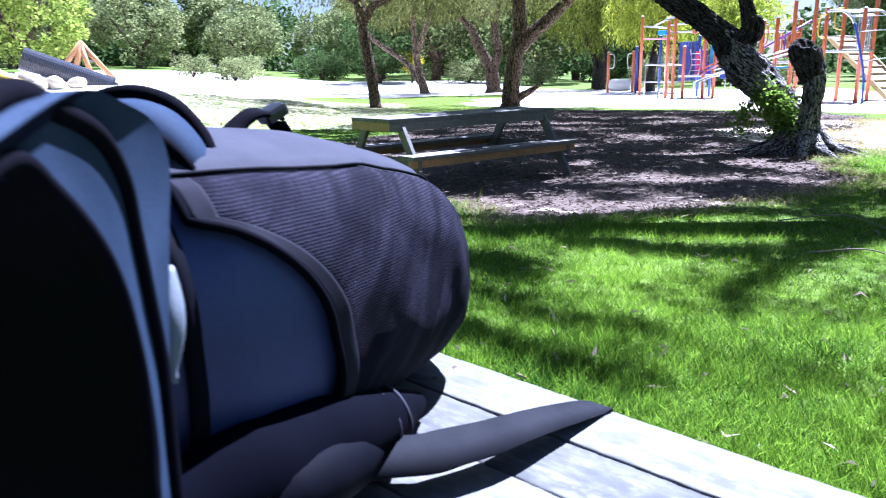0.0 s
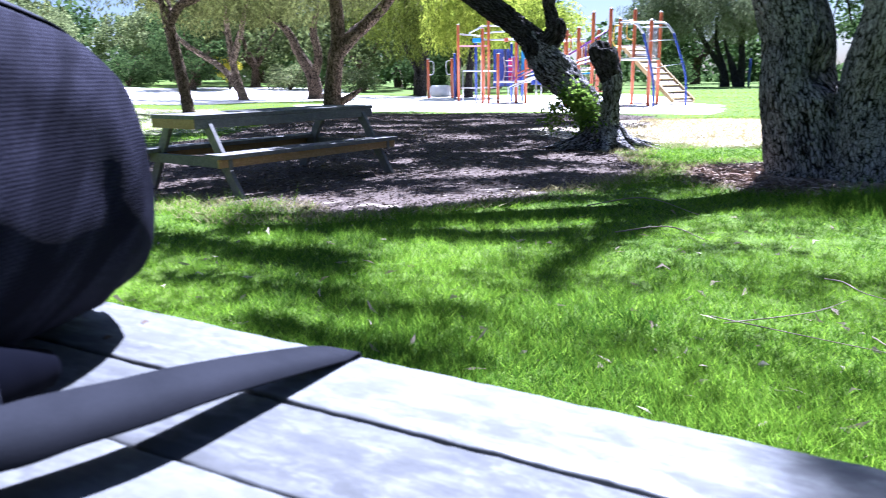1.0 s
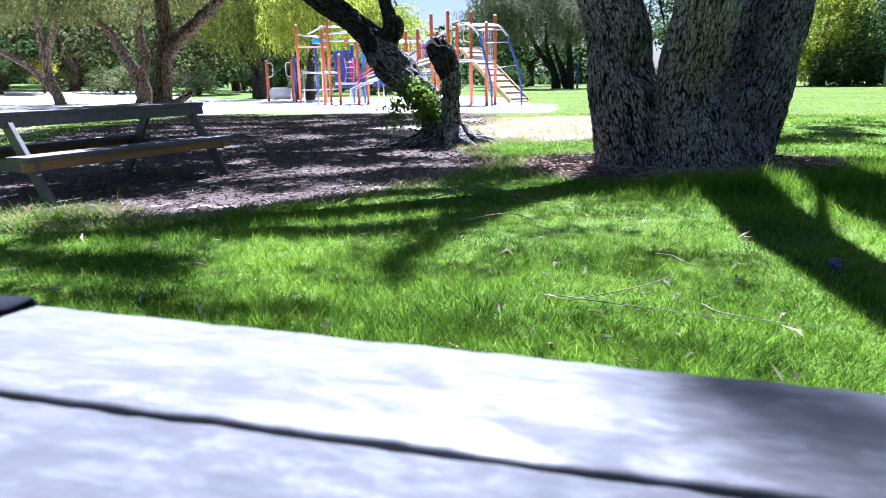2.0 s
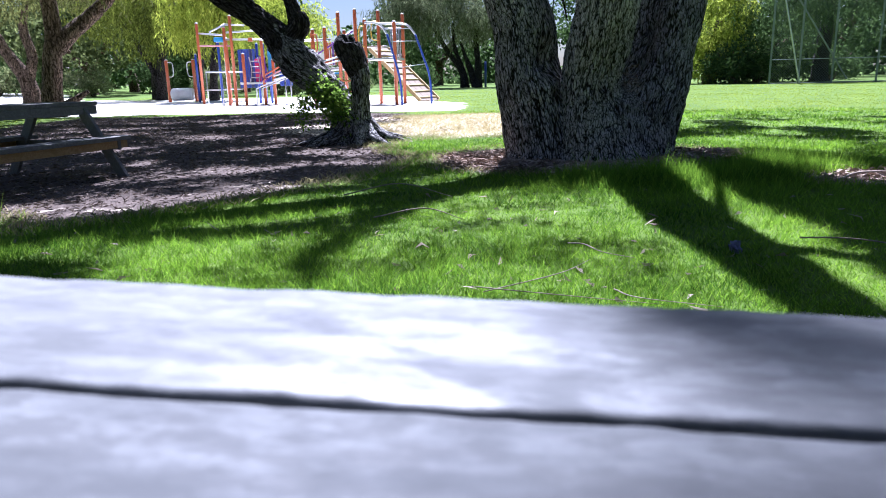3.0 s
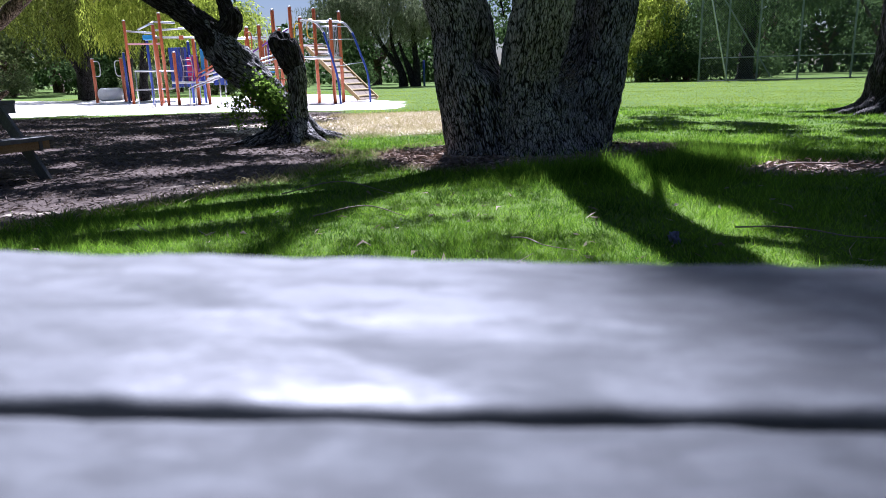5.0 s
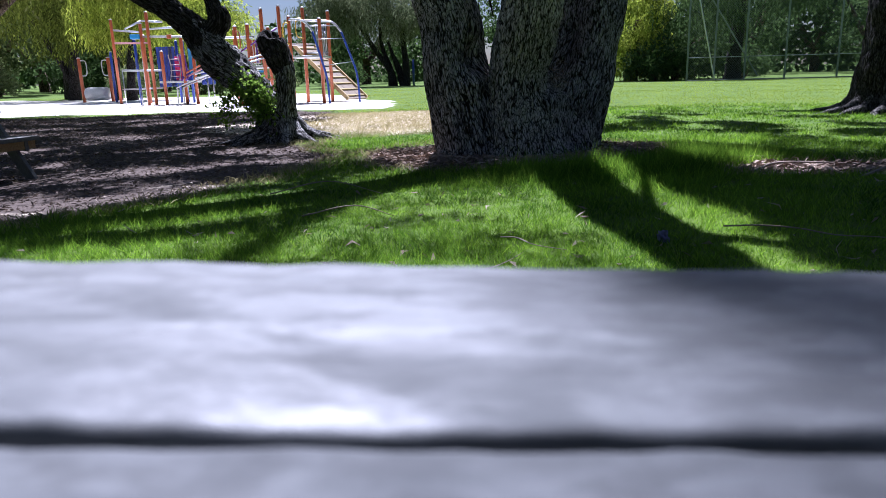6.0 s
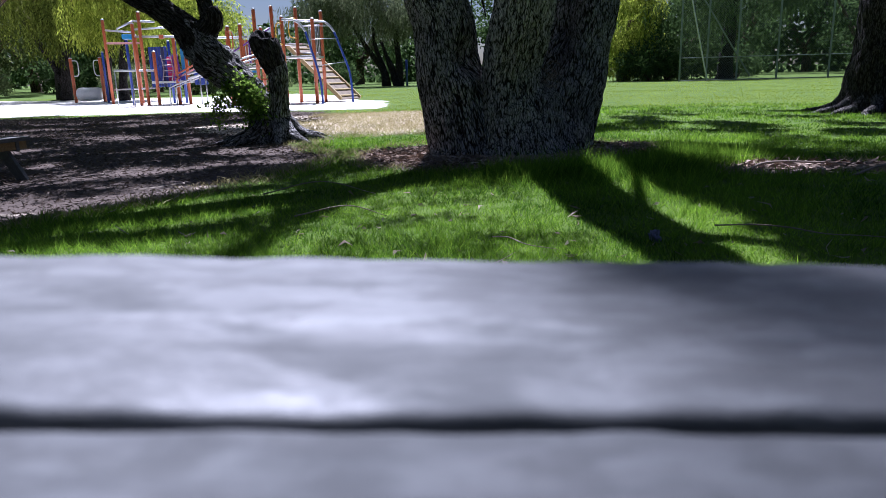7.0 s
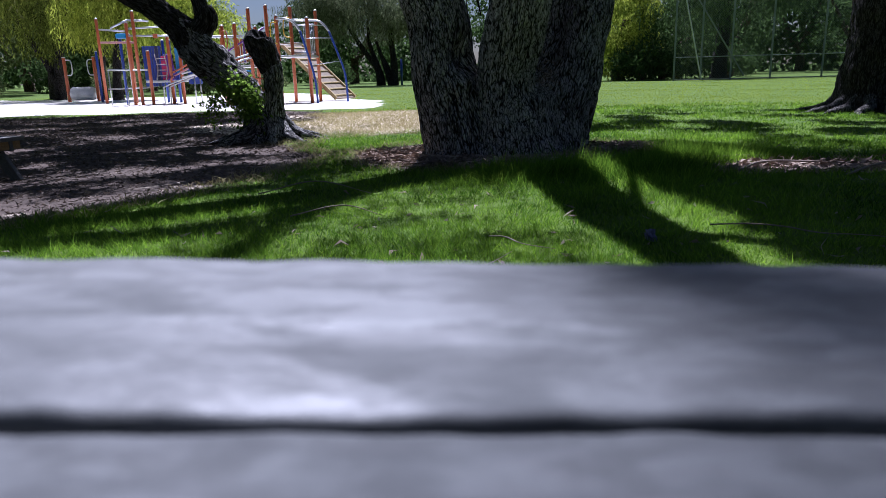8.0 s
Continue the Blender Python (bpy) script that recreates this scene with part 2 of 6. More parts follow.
M_BARK_DARK = bark("dark_bark", (0.006, 0.005, 0.005), (0.030, 0.026, 0.024), (0.11, 0.10, 0.093), 0.8)
M_BARK_BLACK = bark("near_black_bark", (0.006, 0.005, 0.005), (0.034, 0.029, 0.027), (0.13, 0.118, 0.11), 0.8, 0.4, True)
M_BARK_ROOT = bark("worn_root_bark", (0.010, 0.009, 0.008), (0.10, 0.092, 0.085), (0.40, 0.37, 0.34), 0.9)
M_LEAF_WEEP = foliage("deep_yellow_green_leaves", (0.016, 0.024, 0.005), (0.085, 0.11, 0.018), (0.27, 0.32, 0.045), 0.45)
M_YELLOW_WOOD = weathered_wood("yellowed_timber", (0.20, 0.14, 0.05), (0.38, 0.28, 0.11), (0.5, 0.4, 0.2))
M_ORANGE_WOOD = weathered_wood("orange_stained_timber", (0.22, 0.10, 0.04), (0.42, 0.20, 0.08), (0.55, 0.30, 0.14), "z")
M_PINKBAR = paint("faded_pink_paint", (0.5, 0.22, 0.22))
M_NAVYSLAT = paint("navy_paint", (0.03, 0.04, 0.12))
M_WHITE = paint("white_plastic", (0.72, 0.72, 0.72))
M_PIPE = paint("black_plastic", (0.03, 0.033, 0.045), 0.35)
M_ROCK = speckled("pale_limestone", (0.36, 0.32, 0.26), (0.62, 0.57, 0.48), 9, 0.9, bumps=0.7, depth=0.02)
M_NAIL = speckled("rusted_nail", (0.03, 0.022, 0.018), (0.08, 0.055, 0.04), 90, 0.7, 0.4)
M_TWIG = speckled("dry_twig", (0.12, 0.09, 0.07), (0.33, 0.27, 0.22), 60, 0.9)


def cloth(name, dark, light, weave=900.0, rough=0.75, ribs=0.0, sheen=0.0, crease=0.0):
    """Woven cloth; ribs: spacing in metres of the raised ribs of a mesh fabric."""
    m, t, b = material(name, rough, 0.0, 0.03)
    v = coords(t)
    big, fine = noise_tex(t, v, 14, 4), noise_tex(t, v, weave, 2)
    c = ramp(t, mix(t, 0.4, big, fine), [(0.3, dark), (0.7, light)])
    h = fine
    if ribs:
        w = t.nodes.new("ShaderNodeTexWave")
        w.wave_type, w.bands_direction = "BANDS", "Z"
        w.inputs["Scale"].default_value = 0.314 / ribs
        w.inputs["Distortion"].default_value = 3.6
        w.inputs["Detail"].default_value = 2
        w.inputs["Detail Scale"].default_value = 5
        t.links.new(v, w.inputs["Vector"])
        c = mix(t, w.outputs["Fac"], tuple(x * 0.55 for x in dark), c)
        h = w.outputs["Fac"]
    # creases: relief, plus shade painted as darker colour in the fold hollows
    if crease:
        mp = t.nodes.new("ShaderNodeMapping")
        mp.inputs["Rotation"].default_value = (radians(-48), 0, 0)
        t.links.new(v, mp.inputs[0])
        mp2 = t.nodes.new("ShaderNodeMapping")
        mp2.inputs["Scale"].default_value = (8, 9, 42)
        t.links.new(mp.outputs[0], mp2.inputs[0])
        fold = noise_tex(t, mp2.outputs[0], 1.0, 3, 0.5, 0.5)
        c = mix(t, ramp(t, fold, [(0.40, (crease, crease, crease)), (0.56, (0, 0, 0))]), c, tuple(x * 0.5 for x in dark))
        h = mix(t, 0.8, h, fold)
    t.links.new(c, b.inputs["Base Color"])
    b.inputs["Specular IOR Level"].default_value = 0.03 if rough > 0.6 else 0.3
    b.inputs["Sheen Weight"].default_value = sheen
    bump(t, b, h, 0.6 if ribs else 0.2, 0.006 if crease else 0.0008)
    return m


M_NYLON = cloth("blue_nylon", (0.016, 0.022, 0.076), (0.038, 0.050, 0.155), 700, 0.5)
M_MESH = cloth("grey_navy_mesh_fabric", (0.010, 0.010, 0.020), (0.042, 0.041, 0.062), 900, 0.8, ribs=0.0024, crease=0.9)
M_TOPCLOTH = cloth("slate_cloth", (0.026, 0.028, 0.040), (0.048, 0.050, 0.066), 800, 0.7)
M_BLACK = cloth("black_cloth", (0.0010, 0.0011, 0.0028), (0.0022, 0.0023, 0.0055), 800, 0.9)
# belt colour far below real cloth: the pack's shade is painted in
M_BELT = cloth("shade_darkened_padding", (0.0006, 0.0008, 0.0026), (0.0012, 0.0016, 0.0046), 800, 0.9)
M_LINING = cloth("pale_lining", (0.10, 0.12, 0.15), (0.19, 0.22, 0.26), 800, 0.6)
M_BAND = cloth("blue_grey_band", (0.010, 0.018, 0.036), (0.030, 0.045, 0.080), 700, 0.72)
M_HEM = cloth("charcoal_elastic", (0.010, 0.0105, 0.016), (0.024, 0.0245, 0.034), 800, 0.8)
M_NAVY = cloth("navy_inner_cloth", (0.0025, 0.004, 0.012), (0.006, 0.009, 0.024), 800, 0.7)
M_WEB = cloth("charcoal_webbing", (0.0014, 0.0018, 0.0036), (0.0035, 0.004, 0.0075), 1100, 0.7)
# slate colour lowered all along to stand in for the pack's shadow
M_STRAP = cloth("slate_webbing_shaded", (0.008, 0.009, 0.012), (0.020, 0.021, 0.027), 1100, 0.8)
M_BUCKLE = paint("black_buckle_plastic", (0.012, 0.012, 0.014), 0.3)


# ---- building helpers ----
def thing(name, m, label, category, group="", kind=""):
    ob = new(name)
    ob.empty_display_size = 0.1
    ob.matrix_world = m
    return tagged(ob, label, category, group, kind)


def obj(name, bm, mat, smooth=False):
    me = bpy.data.meshes.new(name)
    if smooth:
        for f in bm.faces:
            f.smooth = True
    bm.to_mesh(me)
    bm.free()
    me.materials.append(mat)
    return new(name, me)


def part(name, bm, mat, parent, label="", smooth=False):
    ob = obj(name, bm, mat, smooth)
    ob.parent = parent
    return tagged(ob, label)


def mesh_from(name, verts, faces, mat, smooth=False):
    me = bpy.data.meshes.new(name)
    verts, faces = np.asarray(verts, dtype=np.float32), np.asarray(faces, dtype=np.int32)
    me.vertices.add(len(verts))
    me.vertices.foreach_set("co", verts.ravel())
    k = faces.shape[1]
    me.loops.add(faces.size)
    me.loops.foreach_set("vertex_index", faces.ravel())
    me.polygons.add(len(faces))
    me.polygons.foreach_set("loop_start", np.arange(0, faces.size, k, dtype=np.int32))
    me.polygons.foreach_set("use_smooth", np.full(len(faces), smooth))
    me.update(calc_edges=True)
    me.materials.append(mat)
    return me


def box(size, centre=(0, 0, 0), bevel=0.0, bm=None, rot=None):
    bm = bm or bmesh.new()
    m = Matrix.Translation(centre) @ (rot or Matrix()) @ Matrix.Diagonal((*size, 1))
    made = bmesh.ops.create_cube(bm, size=1, matrix=m)
    if bevel:
        edges = {e for v in made["verts"] for e in v.link_edges}
        bmesh.ops.bevel(bm, geom=list(edges), offset=bevel, segments=2, profile=0.6, affect="EDGES")
    return bm


def tube(points, radii, seg=12, bm=None, rough=0.0, freq=3.0, caps=True, stretch=0.35, seed=0.0, flute=0.0):
    """A swept round bar along points, with optional uneven skin."""
    bm = bm or bmesh.new()
    pts = [Vector(p) for p in points]
    if not hasattr(radii, "__len__"):
        radii = [radii] * len(pts)
    side, rings = None, []
    for i, p in enumerate(pts):
        d = (pts[min(i + 1, len(pts) - 1)] - pts[max(i - 1, 0)]).normalized()
        side = d.orthogonal().normalized() if side is None else (side - d * side.dot(d)).normalized()
        up = d.cross(side)
        ring = []
        for k in range(seg):
            a = 2 * math.pi * k / seg
            o = side * math.cos(a) + up * math.sin(a)
            r = radii[i]
            if rough:
                q = Vector((p.x + o.x * r, p.y + o.y * r, (p.z + o.z * r) * stretch)) * freq + Vector((seed, seed, seed))
                r *= 1 + rough * (noise.noise(q) + 0.5 * noise.noise(q * 2.7))
            if flute:
                r *= 1 + flute * math.sin(a * 5 + seed) * max(0, 1 - i / (0.3 * len(pts)))
            ring.append(bm.verts.new(p + o * r))
        rings.append(ring)
    for a, b in zip(rings, rings[1:]):
        for k in range(seg):
            bm.faces.new((a[k], a[(k + 1) % seg], b[(k + 1) % seg], b[k]))
    if caps:
        bm.faces.new(rings[0][::-1])
        bm.faces.new(rings[-1])
    return bm


def curve_points(points, n):
    """A smooth line through points (Catmull-Rom), with n steps in each stretch."""
    p = [Vector(q) for q in points]
    p = [p[0] * 2 - p[1]] + p + [p[-1] * 2 - p[-2]]
    out = []
    for a, b, c, d in zip(p, p[1:], p[2:], p[3:]):
        for i in range(n):
            t = i / n
            out.append(0.5 * ((2 * b) + (c - a) * t + (2 * a - 5 * b + 4 * c - d) * t * t + (3 * b - a - 3 * c + d) * t ** 3))
    return out + [p[-2]]


def lerp_list(values, count):
    x = np.linspace(0, len(values) - 1, count)
    return list(np.interp(x, range(len(values)), values))


def limb(points, radii, n=8, **kw):
    c = curve_points(points, n)
    return tube(c, lerp_list(radii, len(c)), **kw)


def blades(pos, direction, width, rng, curl=0.0):
    """Pointed leaf blades: pos (n,3), direction (n,3) from stalk to tip, width (n,). Returns verts and quads."""
    n = len(pos)
    sidew = np.cross(direction, rng.normal(size=(n, 3)))
    sidew /= np.linalg.norm(sidew, axis=1)[:, None] + 1e-9
    mid = pos + direction * 0.45
    if curl:
        mid = mid + rng.normal(size=(n, 3)) * curl * np.linalg.norm(direction, axis=1)[:, None]
    v = np.stack([pos, mid + sidew * width[:, None] / 2, pos + direction, mid - sidew * width[:, None] / 2], 1).reshape(-1, 3)
    return v, np.arange(4 * n).reshape(n, 4)


def spikes(pos, direction, width, rng):
    """Three-cornered blades: pos (n,3), direction (n,3) from root to tip, width (n,). Returns verts and triangles."""
    n = len(pos)
    sidew = np.cross(direction, rng.normal(size=(n, 3)))
    sidew /= np.linalg.norm(sidew, axis=1)[:, None] + 1e-9
    v = np.stack([pos - sidew * width[:, None] / 2, pos + sidew * width[:, None] / 2, pos + direction], 1).reshape(-1, 3)
    return v, np.arange(3 * n).reshape(n, 3)


def smooth(a, b, x):
    t = np.clip((x - a) / (b - a), 0, 1)
    return t * t * (3 - 2 * t)


# ---- ground ----
def height(x, y):
    """The ground's height: a hollow at the far table, a rise far off to one side, gentle unevenness."""
    x, y = np.asarray(x, float), np.asarray(y, float)
    d = np.hypot(x, y)
    left = np.where(y < 0, 0, np.degrees(np.arctan2(-x, np.maximum(y, 1e-3)))) * smooth(-2, 4, y)
    z = -0.07 * np.exp(-(((x + 4.9) / 2.2) ** 2 + ((y - 5.6) / 2.0) ** 2))
    z = z + 0.06 * np.exp(-(((x - 0.7) / 1.5) ** 2 + ((y - 7.2) / 1.2) ** 2))
    z = z + 1.25 * smooth(12, 36, d) * smooth(46, 64, left) + 1.3 * smooth(34, 80, d) * smooth(22, 46, left)
    z = z + 0.02 * np.sin(x * 0.9 + 1.3) * np.sin(y * 0.8 + 0.4) * smooth(2, 5, d)
    return z


def wobble(x, y, s, seed=0):
    """Cheap smooth variation between about -1 and 1."""
    return (np.sin(x * s + 1.7 + seed) * np.cos(y * s * 1.13 + 0.6 * seed) + np.sin((x + y) * s * 0.53 + seed * 2.1) +
            0.6 * np.sin((x * 2.3 - y * 1.9) * s + seed)) / 2.2


def litter_mask(x, y):
    """1 on bare ground with leaf litter: under the far table, round the leaning tree, at the foot of the large tree."""
    w = 0.35 * wobble(x, y, 1.6) + 0.2 * wobble(x, y, 4.3, 2)
    line = 4.15 + 1.35 * np.maximum(x + 2.9, 0)            # near edge of the bare ground
    a = smooth(-0.9, 0.9, y - line + w) * smooth(19.5, 16.5, y + w) * smooth(-1.1, -2.2, x + 0.15 * (y - 8) + w) * smooth(-10.5, -9.0, x + 0.3 * (y - 10) + w)
    b = smooth(1.35, 0.9, np.hypot((x - 0.62) / 1.32, y - 7.1) + 0.3 * w)
    c = smooth(1.0, 0.4, np.hypot((x - 2.9) / 1.2, (y - 5.55) / 0.5) + 0.4 * w)
    e = 0.12 * smooth(1.1, 0.5, np.hypot((x + 1.2) / 3.0, (y - 12.5) / 2.0) + 0.4 * w)
    return np.clip(np.maximum(np.maximum(a, b), np.maximum(c, e)), 0, 1)


def sand_mask(x, y):
    w = 1.2 * wobble(x, y, 0.6, 4) + 0.5 * wobble(x, y, 1.9, 1)
    a = smooth(-0.6, 0.6, y - (18.6 - 0.02 * x) + 0.5 * w) * smooth(39, 36, y + w) * smooth(-1.0, 1.0, x + 16.5 + 0.4 * (y - 20) + w) * smooth(0.6, -0.6, x + 1.3 + 0.36 * np.maximum(y - 21, 0) + 0.4 * w)
    far = smooth(34, 38, np.hypot(x, y) + w) * smooth(60, 55, np.hypot(x, y) + w) * smooth(8, -2, x + y * 0.75 + w)
    left = np.degrees(np.arctan2(-x, np.maximum(y, 0.1)))
    bank = smooth(43, 46, left + w) * smooth(100, 85, left) * smooth(-1.0, 1.5, np.hypot(x, y) + 0.5 * w - 25.5 - 12 * smooth(56, 46, left)) * smooth(58, 54, np.hypot(x, y) + w) * (y > 0)
    return np.clip(np.maximum(np.maximum(a, far), bank), 0, 1)


def dry_mask(x, y):
    """1 where the lawn has worn down to pale dry ground."""
    w = 1.2 * wobble(x, y, 0.6, 4) + 0.5 * wobble(x, y, 1.9, 1)
    edge = np.maximum(smooth(1.2, 0.4, np.hypot((x + 3.1) / 1.0, (y - 4.5) / 0.42) + 0.22 * w), smooth(1.2, 0.4, np.hypot((x + 2.1) / 0.6, (y - 5.5) / 0.4) + 0.22 * w))
    d, left = np.hypot(x, y), np.degrees(np.arctan2(-x, np.maximum(y, 0.1)))
    far = smooth(13, 17, d + w) * smooth(34, 28, d) * smooth(38, 45, left + 2 * w) * smooth(95, 85, left)
    return np.maximum(np.maximum(smooth(1.15, 0.55, np.hypot((x + 1.5) / 3.0, (y - 13.4) / 3.5) + 0.2 * w), 0.42 * edge), 0.46 * far)


def axis_steps():
    near = np.arange(-24, 24.01, 0.24)
    far, s, p = [], 0.3, 24.0
    while p < 900:
        p += s
        s *= 1.12
        far.append(p)
    far = np.array(far)
    return np.concatenate([-far[::-1], near, far])


def build_ground():
    g = axis_steps()
    x, y = np.meshgrid(g, g + 10)
    v = np.stack([x, y, height(x, y)], -1).reshape(-1, 3)
    n = len(g)
    i = np.arange(n * n).reshape(n, n)
    f = np.stack([i[:-1, :-1], i[:-1, 1:], i[1:, 1:], i[1:, :-1]], -1).reshape(-1, 4)
    me = mesh_from("ground", v, f, M_GROUND, True)
    for name, fn in (("litter", litter_mask), ("sand", sand_mask), ("dry", dry_mask)):
        me.attributes.new(name, "FLOAT", "POINT").data.foreach_set("value", fn(v[:, 0], v[:, 1]).astype(np.float32))
    tagged(new("ground", me), "park ground of lawn, leaf litter and pale sand", "ground", kind="structure")


build_ground()


# ---- picnic tables ----
def worn_plank(length, width, thick, at, seed):
    """A slat with softened, slightly ragged edges."""
    bm, rings, n = bmesh.new(), [], 420
    hw, ht = width / 2, thick / 2
    shape = [(-hw, -ht), (hw, -ht), (hw, ht - 0.0022), (hw - 0.0005, ht - 0.0007), (hw - 0.0022, ht), (0, ht), (-hw + 0.0022, ht), (-hw + 0.0005, ht - 0.0007), (-hw, ht - 0.0022)]
    for i in range(n + 1):
        x = length * (i / n - 0.5)
        ring = []
        for k, (y, z) in enumerate(shape):
            e = Vector((x * 55, (y > 0) * 9 + seed, seed))
            ring.append(bm.verts.new((at[0] + x, at[1] + y + 0.0009 * noise.noise(e) * (abs(y) > 0.01), at[2] + z + 0.0007 * noise.noise(e * 1.7) * (z > 0) * (y != 0))))
        rings.append(ring)
    m = len(shape)
    for a, b in zip(rings, rings[1:]):
        for k in range(m):
            bm.faces.new((a[k], b[k], b[(k + 1) % m], a[(k + 1) % m]))
    bm.faces.new(rings[0])
    bm.faces.new(rings[-1][::-1])
    bmesh.ops.recalc_face_normals(bm, faces=bm.faces[:])
    return bm


def picnic_table(m, length, top, seat, planks, pitch, mats, label, sun_side=1):
    """A timber A-frame picnic table. Local x runs along it, the origin is on the ground under its middle."""
    wood, brown = mats
    t = thing("picnic_table", m, label, "picnic table", "picnic tables")
    width, thick = planks * pitch, 0.036
    rng = random.Random(5)
    for i in range(planks):
        y = (i - (planks - 1) / 2) * pitch
        dl = rng.uniform(-0.006, 0.006)
        z = top - thick / 2 + rng.uniform(-0.0008, 0.0008)
        if pitch < 0.1:
            part("plank", worn_plank(length + dl, pitch - 0.0020, thick, (dl, y, z), i * 3.7), M_TABLE_DULL if i == planks - 2 else wood, t, "duller grey slat" if i == planks - 2 else "", True)
        else:
            part("plank", box((length + dl, pitch - 0.0055, thick), (dl, y, z), 0.004), wood, t)
        if pitch < 0.1:
            for x in (-0.30, -0.285 + 0.8):
                for dy in (-0.018, 0.016):
                    part("nail", tube([(x + rng.uniform(-0.006, 0.006), y + dy, top - 0.004), (x, y + dy, top + 0.0006)], 0.0032, 8), M_NAIL, t)
    for s in (-1, 1):
        part("apron", box((length - 0.02, 0.03, 0.085), (0, s * (width / 2 - 0.02), top - thick - 0.0435), 0.004), wood, t)
        for k in (-1, 1):
            part("bench_plank", box((length, 0.118, 0.04), (0, s * (0.60 + k * 0.0625), seat - 0.02), 0.006), wood, t)
        part("bench_edge", box((length - 0.01, 0.03, 0.075), (0, s * 0.655, seat - 0.0795), 0.004), brown, t)
        part("end_board", box((0.03, width - 0.02, 0.085), (s * (length / 2 - 0.018), 0, top - thick - 0.0435), 0.004), brown, t)
        x = s * (length / 2 - 0.12)
        part("cross_beam", box((0.04, 1.36, 0.09), (x, 0, seat - 0.087), 0.004), wood, t)
        for k in (-1, 1):
            a, b = Vector((x - s * 0.041, k * 0.28, top - thick - 0.002)), Vector((x - s * 0.041, k * 0.74, 0))
            d = b - a
            rot = Matrix.Rotation(math.atan2(d.y, -d.z), 4, "X")
            part("leg", box((0.04, 0.10, d.length + 0.03), (a + b) / 2, 0.004, rot=rot), wood, t)
    return t


TABLE_Z, TABLE_TILT, TABLE_TURN, EDGE_Y, PITCH = 0.7711, 2.79, 1.9, 0.1784, 0.0770
near_m = pose(0, EDGE_Y - 4.5 * PITCH, TABLE_Z, 0, TABLE_TILT, TABLE_TURN) @ pose(-0.1, 0, -0.745)
picnic_table(near_m, 2.1, 0.745, 0.43, 9, PITCH, (M_TABLE, M_TABLE), "sun-bleached grey timber picnic table with narrow slats")
picnic_table(pose(-4.84, 5.66, -0.075, 0, 0, 78.2), 2.3, 0.765, 0.43, 6, 0.118, (M_TABLE2, M_TABLE_BROWN),
                         "weathered grey timber picnic table with attached benches")


# ---- trees ----
def bark_tube(points, radii, n, seg, amp, freq, seed=0.0, squash=0.22, lump=0.05, dents=()):
    """A trunk or stem whose skin stands in long uneven ridges."""
    c = curve_points(points, n)
    rad = lerp_list(radii, len(c))
    bm, rings, side, run = bmesh.new(), [], None, 0.0
    grain = bm.verts.layers.float_vector.new("grain")
    off = Vector((seed * 7.3, seed * 3.1, seed * 5.7))
    for i, p in enumerate(c):
        d = (c[min(i + 1, len(c) - 1)] - c[max(i - 1, 0)]).normalized()
        side = d.orthogonal().normalized() if side is None else (side - d * side.dot(d)).normalized()
        up = d.cross(side)
        ring = []
        for k in range(seg):
            a = 2 * math.pi * k / seg
            o = side * math.cos(a) + up * math.sin(a)
            q = p + o * rad[i]
            dent = sum(depth * math.exp(-((q - Vector(at)).length / size) ** 2) for at, size, depth in dents)
            v = bm.verts.new(p + o * (-dent + rad[i] * (1 + lump * noise.noise(q * 2.3 + off)) + ridge(q, freq, squash, off) * amp))
            v[grain] = Vector((math.cos(a) * rad[i], math.sin(a) * rad[i], run)) + off
            ring.append(v)
        run += (c[min(i + 1, len(c) - 1)] - p).length
        rings.append(ring)
    for a, b in zip(rings, rings[1:]):
        for k in range(seg):
            bm.faces.new((a[k], a[(k + 1) % seg], b[(k + 1) % seg], b[k]))
    bm.faces.new(rings[-1])
    return bm


def ridge(q, freq, squash, off):
    w = Vector((q.x, q.y, q.z * squash)) * freq + off
    w += Vector((noise.noise(q * 5 + off), noise.noise(q * 5 - off), 0)) * 0.5
    return 0.7 - 2.2 * abs(noise.noise(w)) + 0.35 * noise.noise(w * 2.6)


def leaf_part(name, v, f, mat, parent):
    ob = new(name, mesh_from(name, v, f, mat))
    ob.parent = parent
    return ob


def crown(clumps, per, size, width, r, droop=0.6, squash=0.75, inner=0.25):
    """Leaves in uneven clumps. clumps: (x, y, z, radius). Returns verts and quads."""
    pos, dirs = [], []
    for x, y, z, rad in clumps:
        n = max(8, int(per * rad * rad))
        p = r.normal(size=(n, 3))
        p /= np.linalg.norm(p, axis=1)[:, None]
        q = p * (rad * r.uniform(inner, 1.0, n) ** 0.6)[:, None]
        q[:, 2] *= squash
        d = p * 0.5 + r.normal(size=(n, 3)) * 0.5
        d[:, 2] -= droop
        d /= np.linalg.norm(d, axis=1)[:, None]
        pos.append(q + (x, y, z))
        dirs.append(d)
    pos, dirs = np.concatenate(pos), np.concatenate(dirs)
    n = len(pos)
    s = size * r.uniform(0.6, 1.3, n)
    return blades(pos, dirs * s[:, None], width * r.uniform(0.7, 1.3, n), r, 0.08)


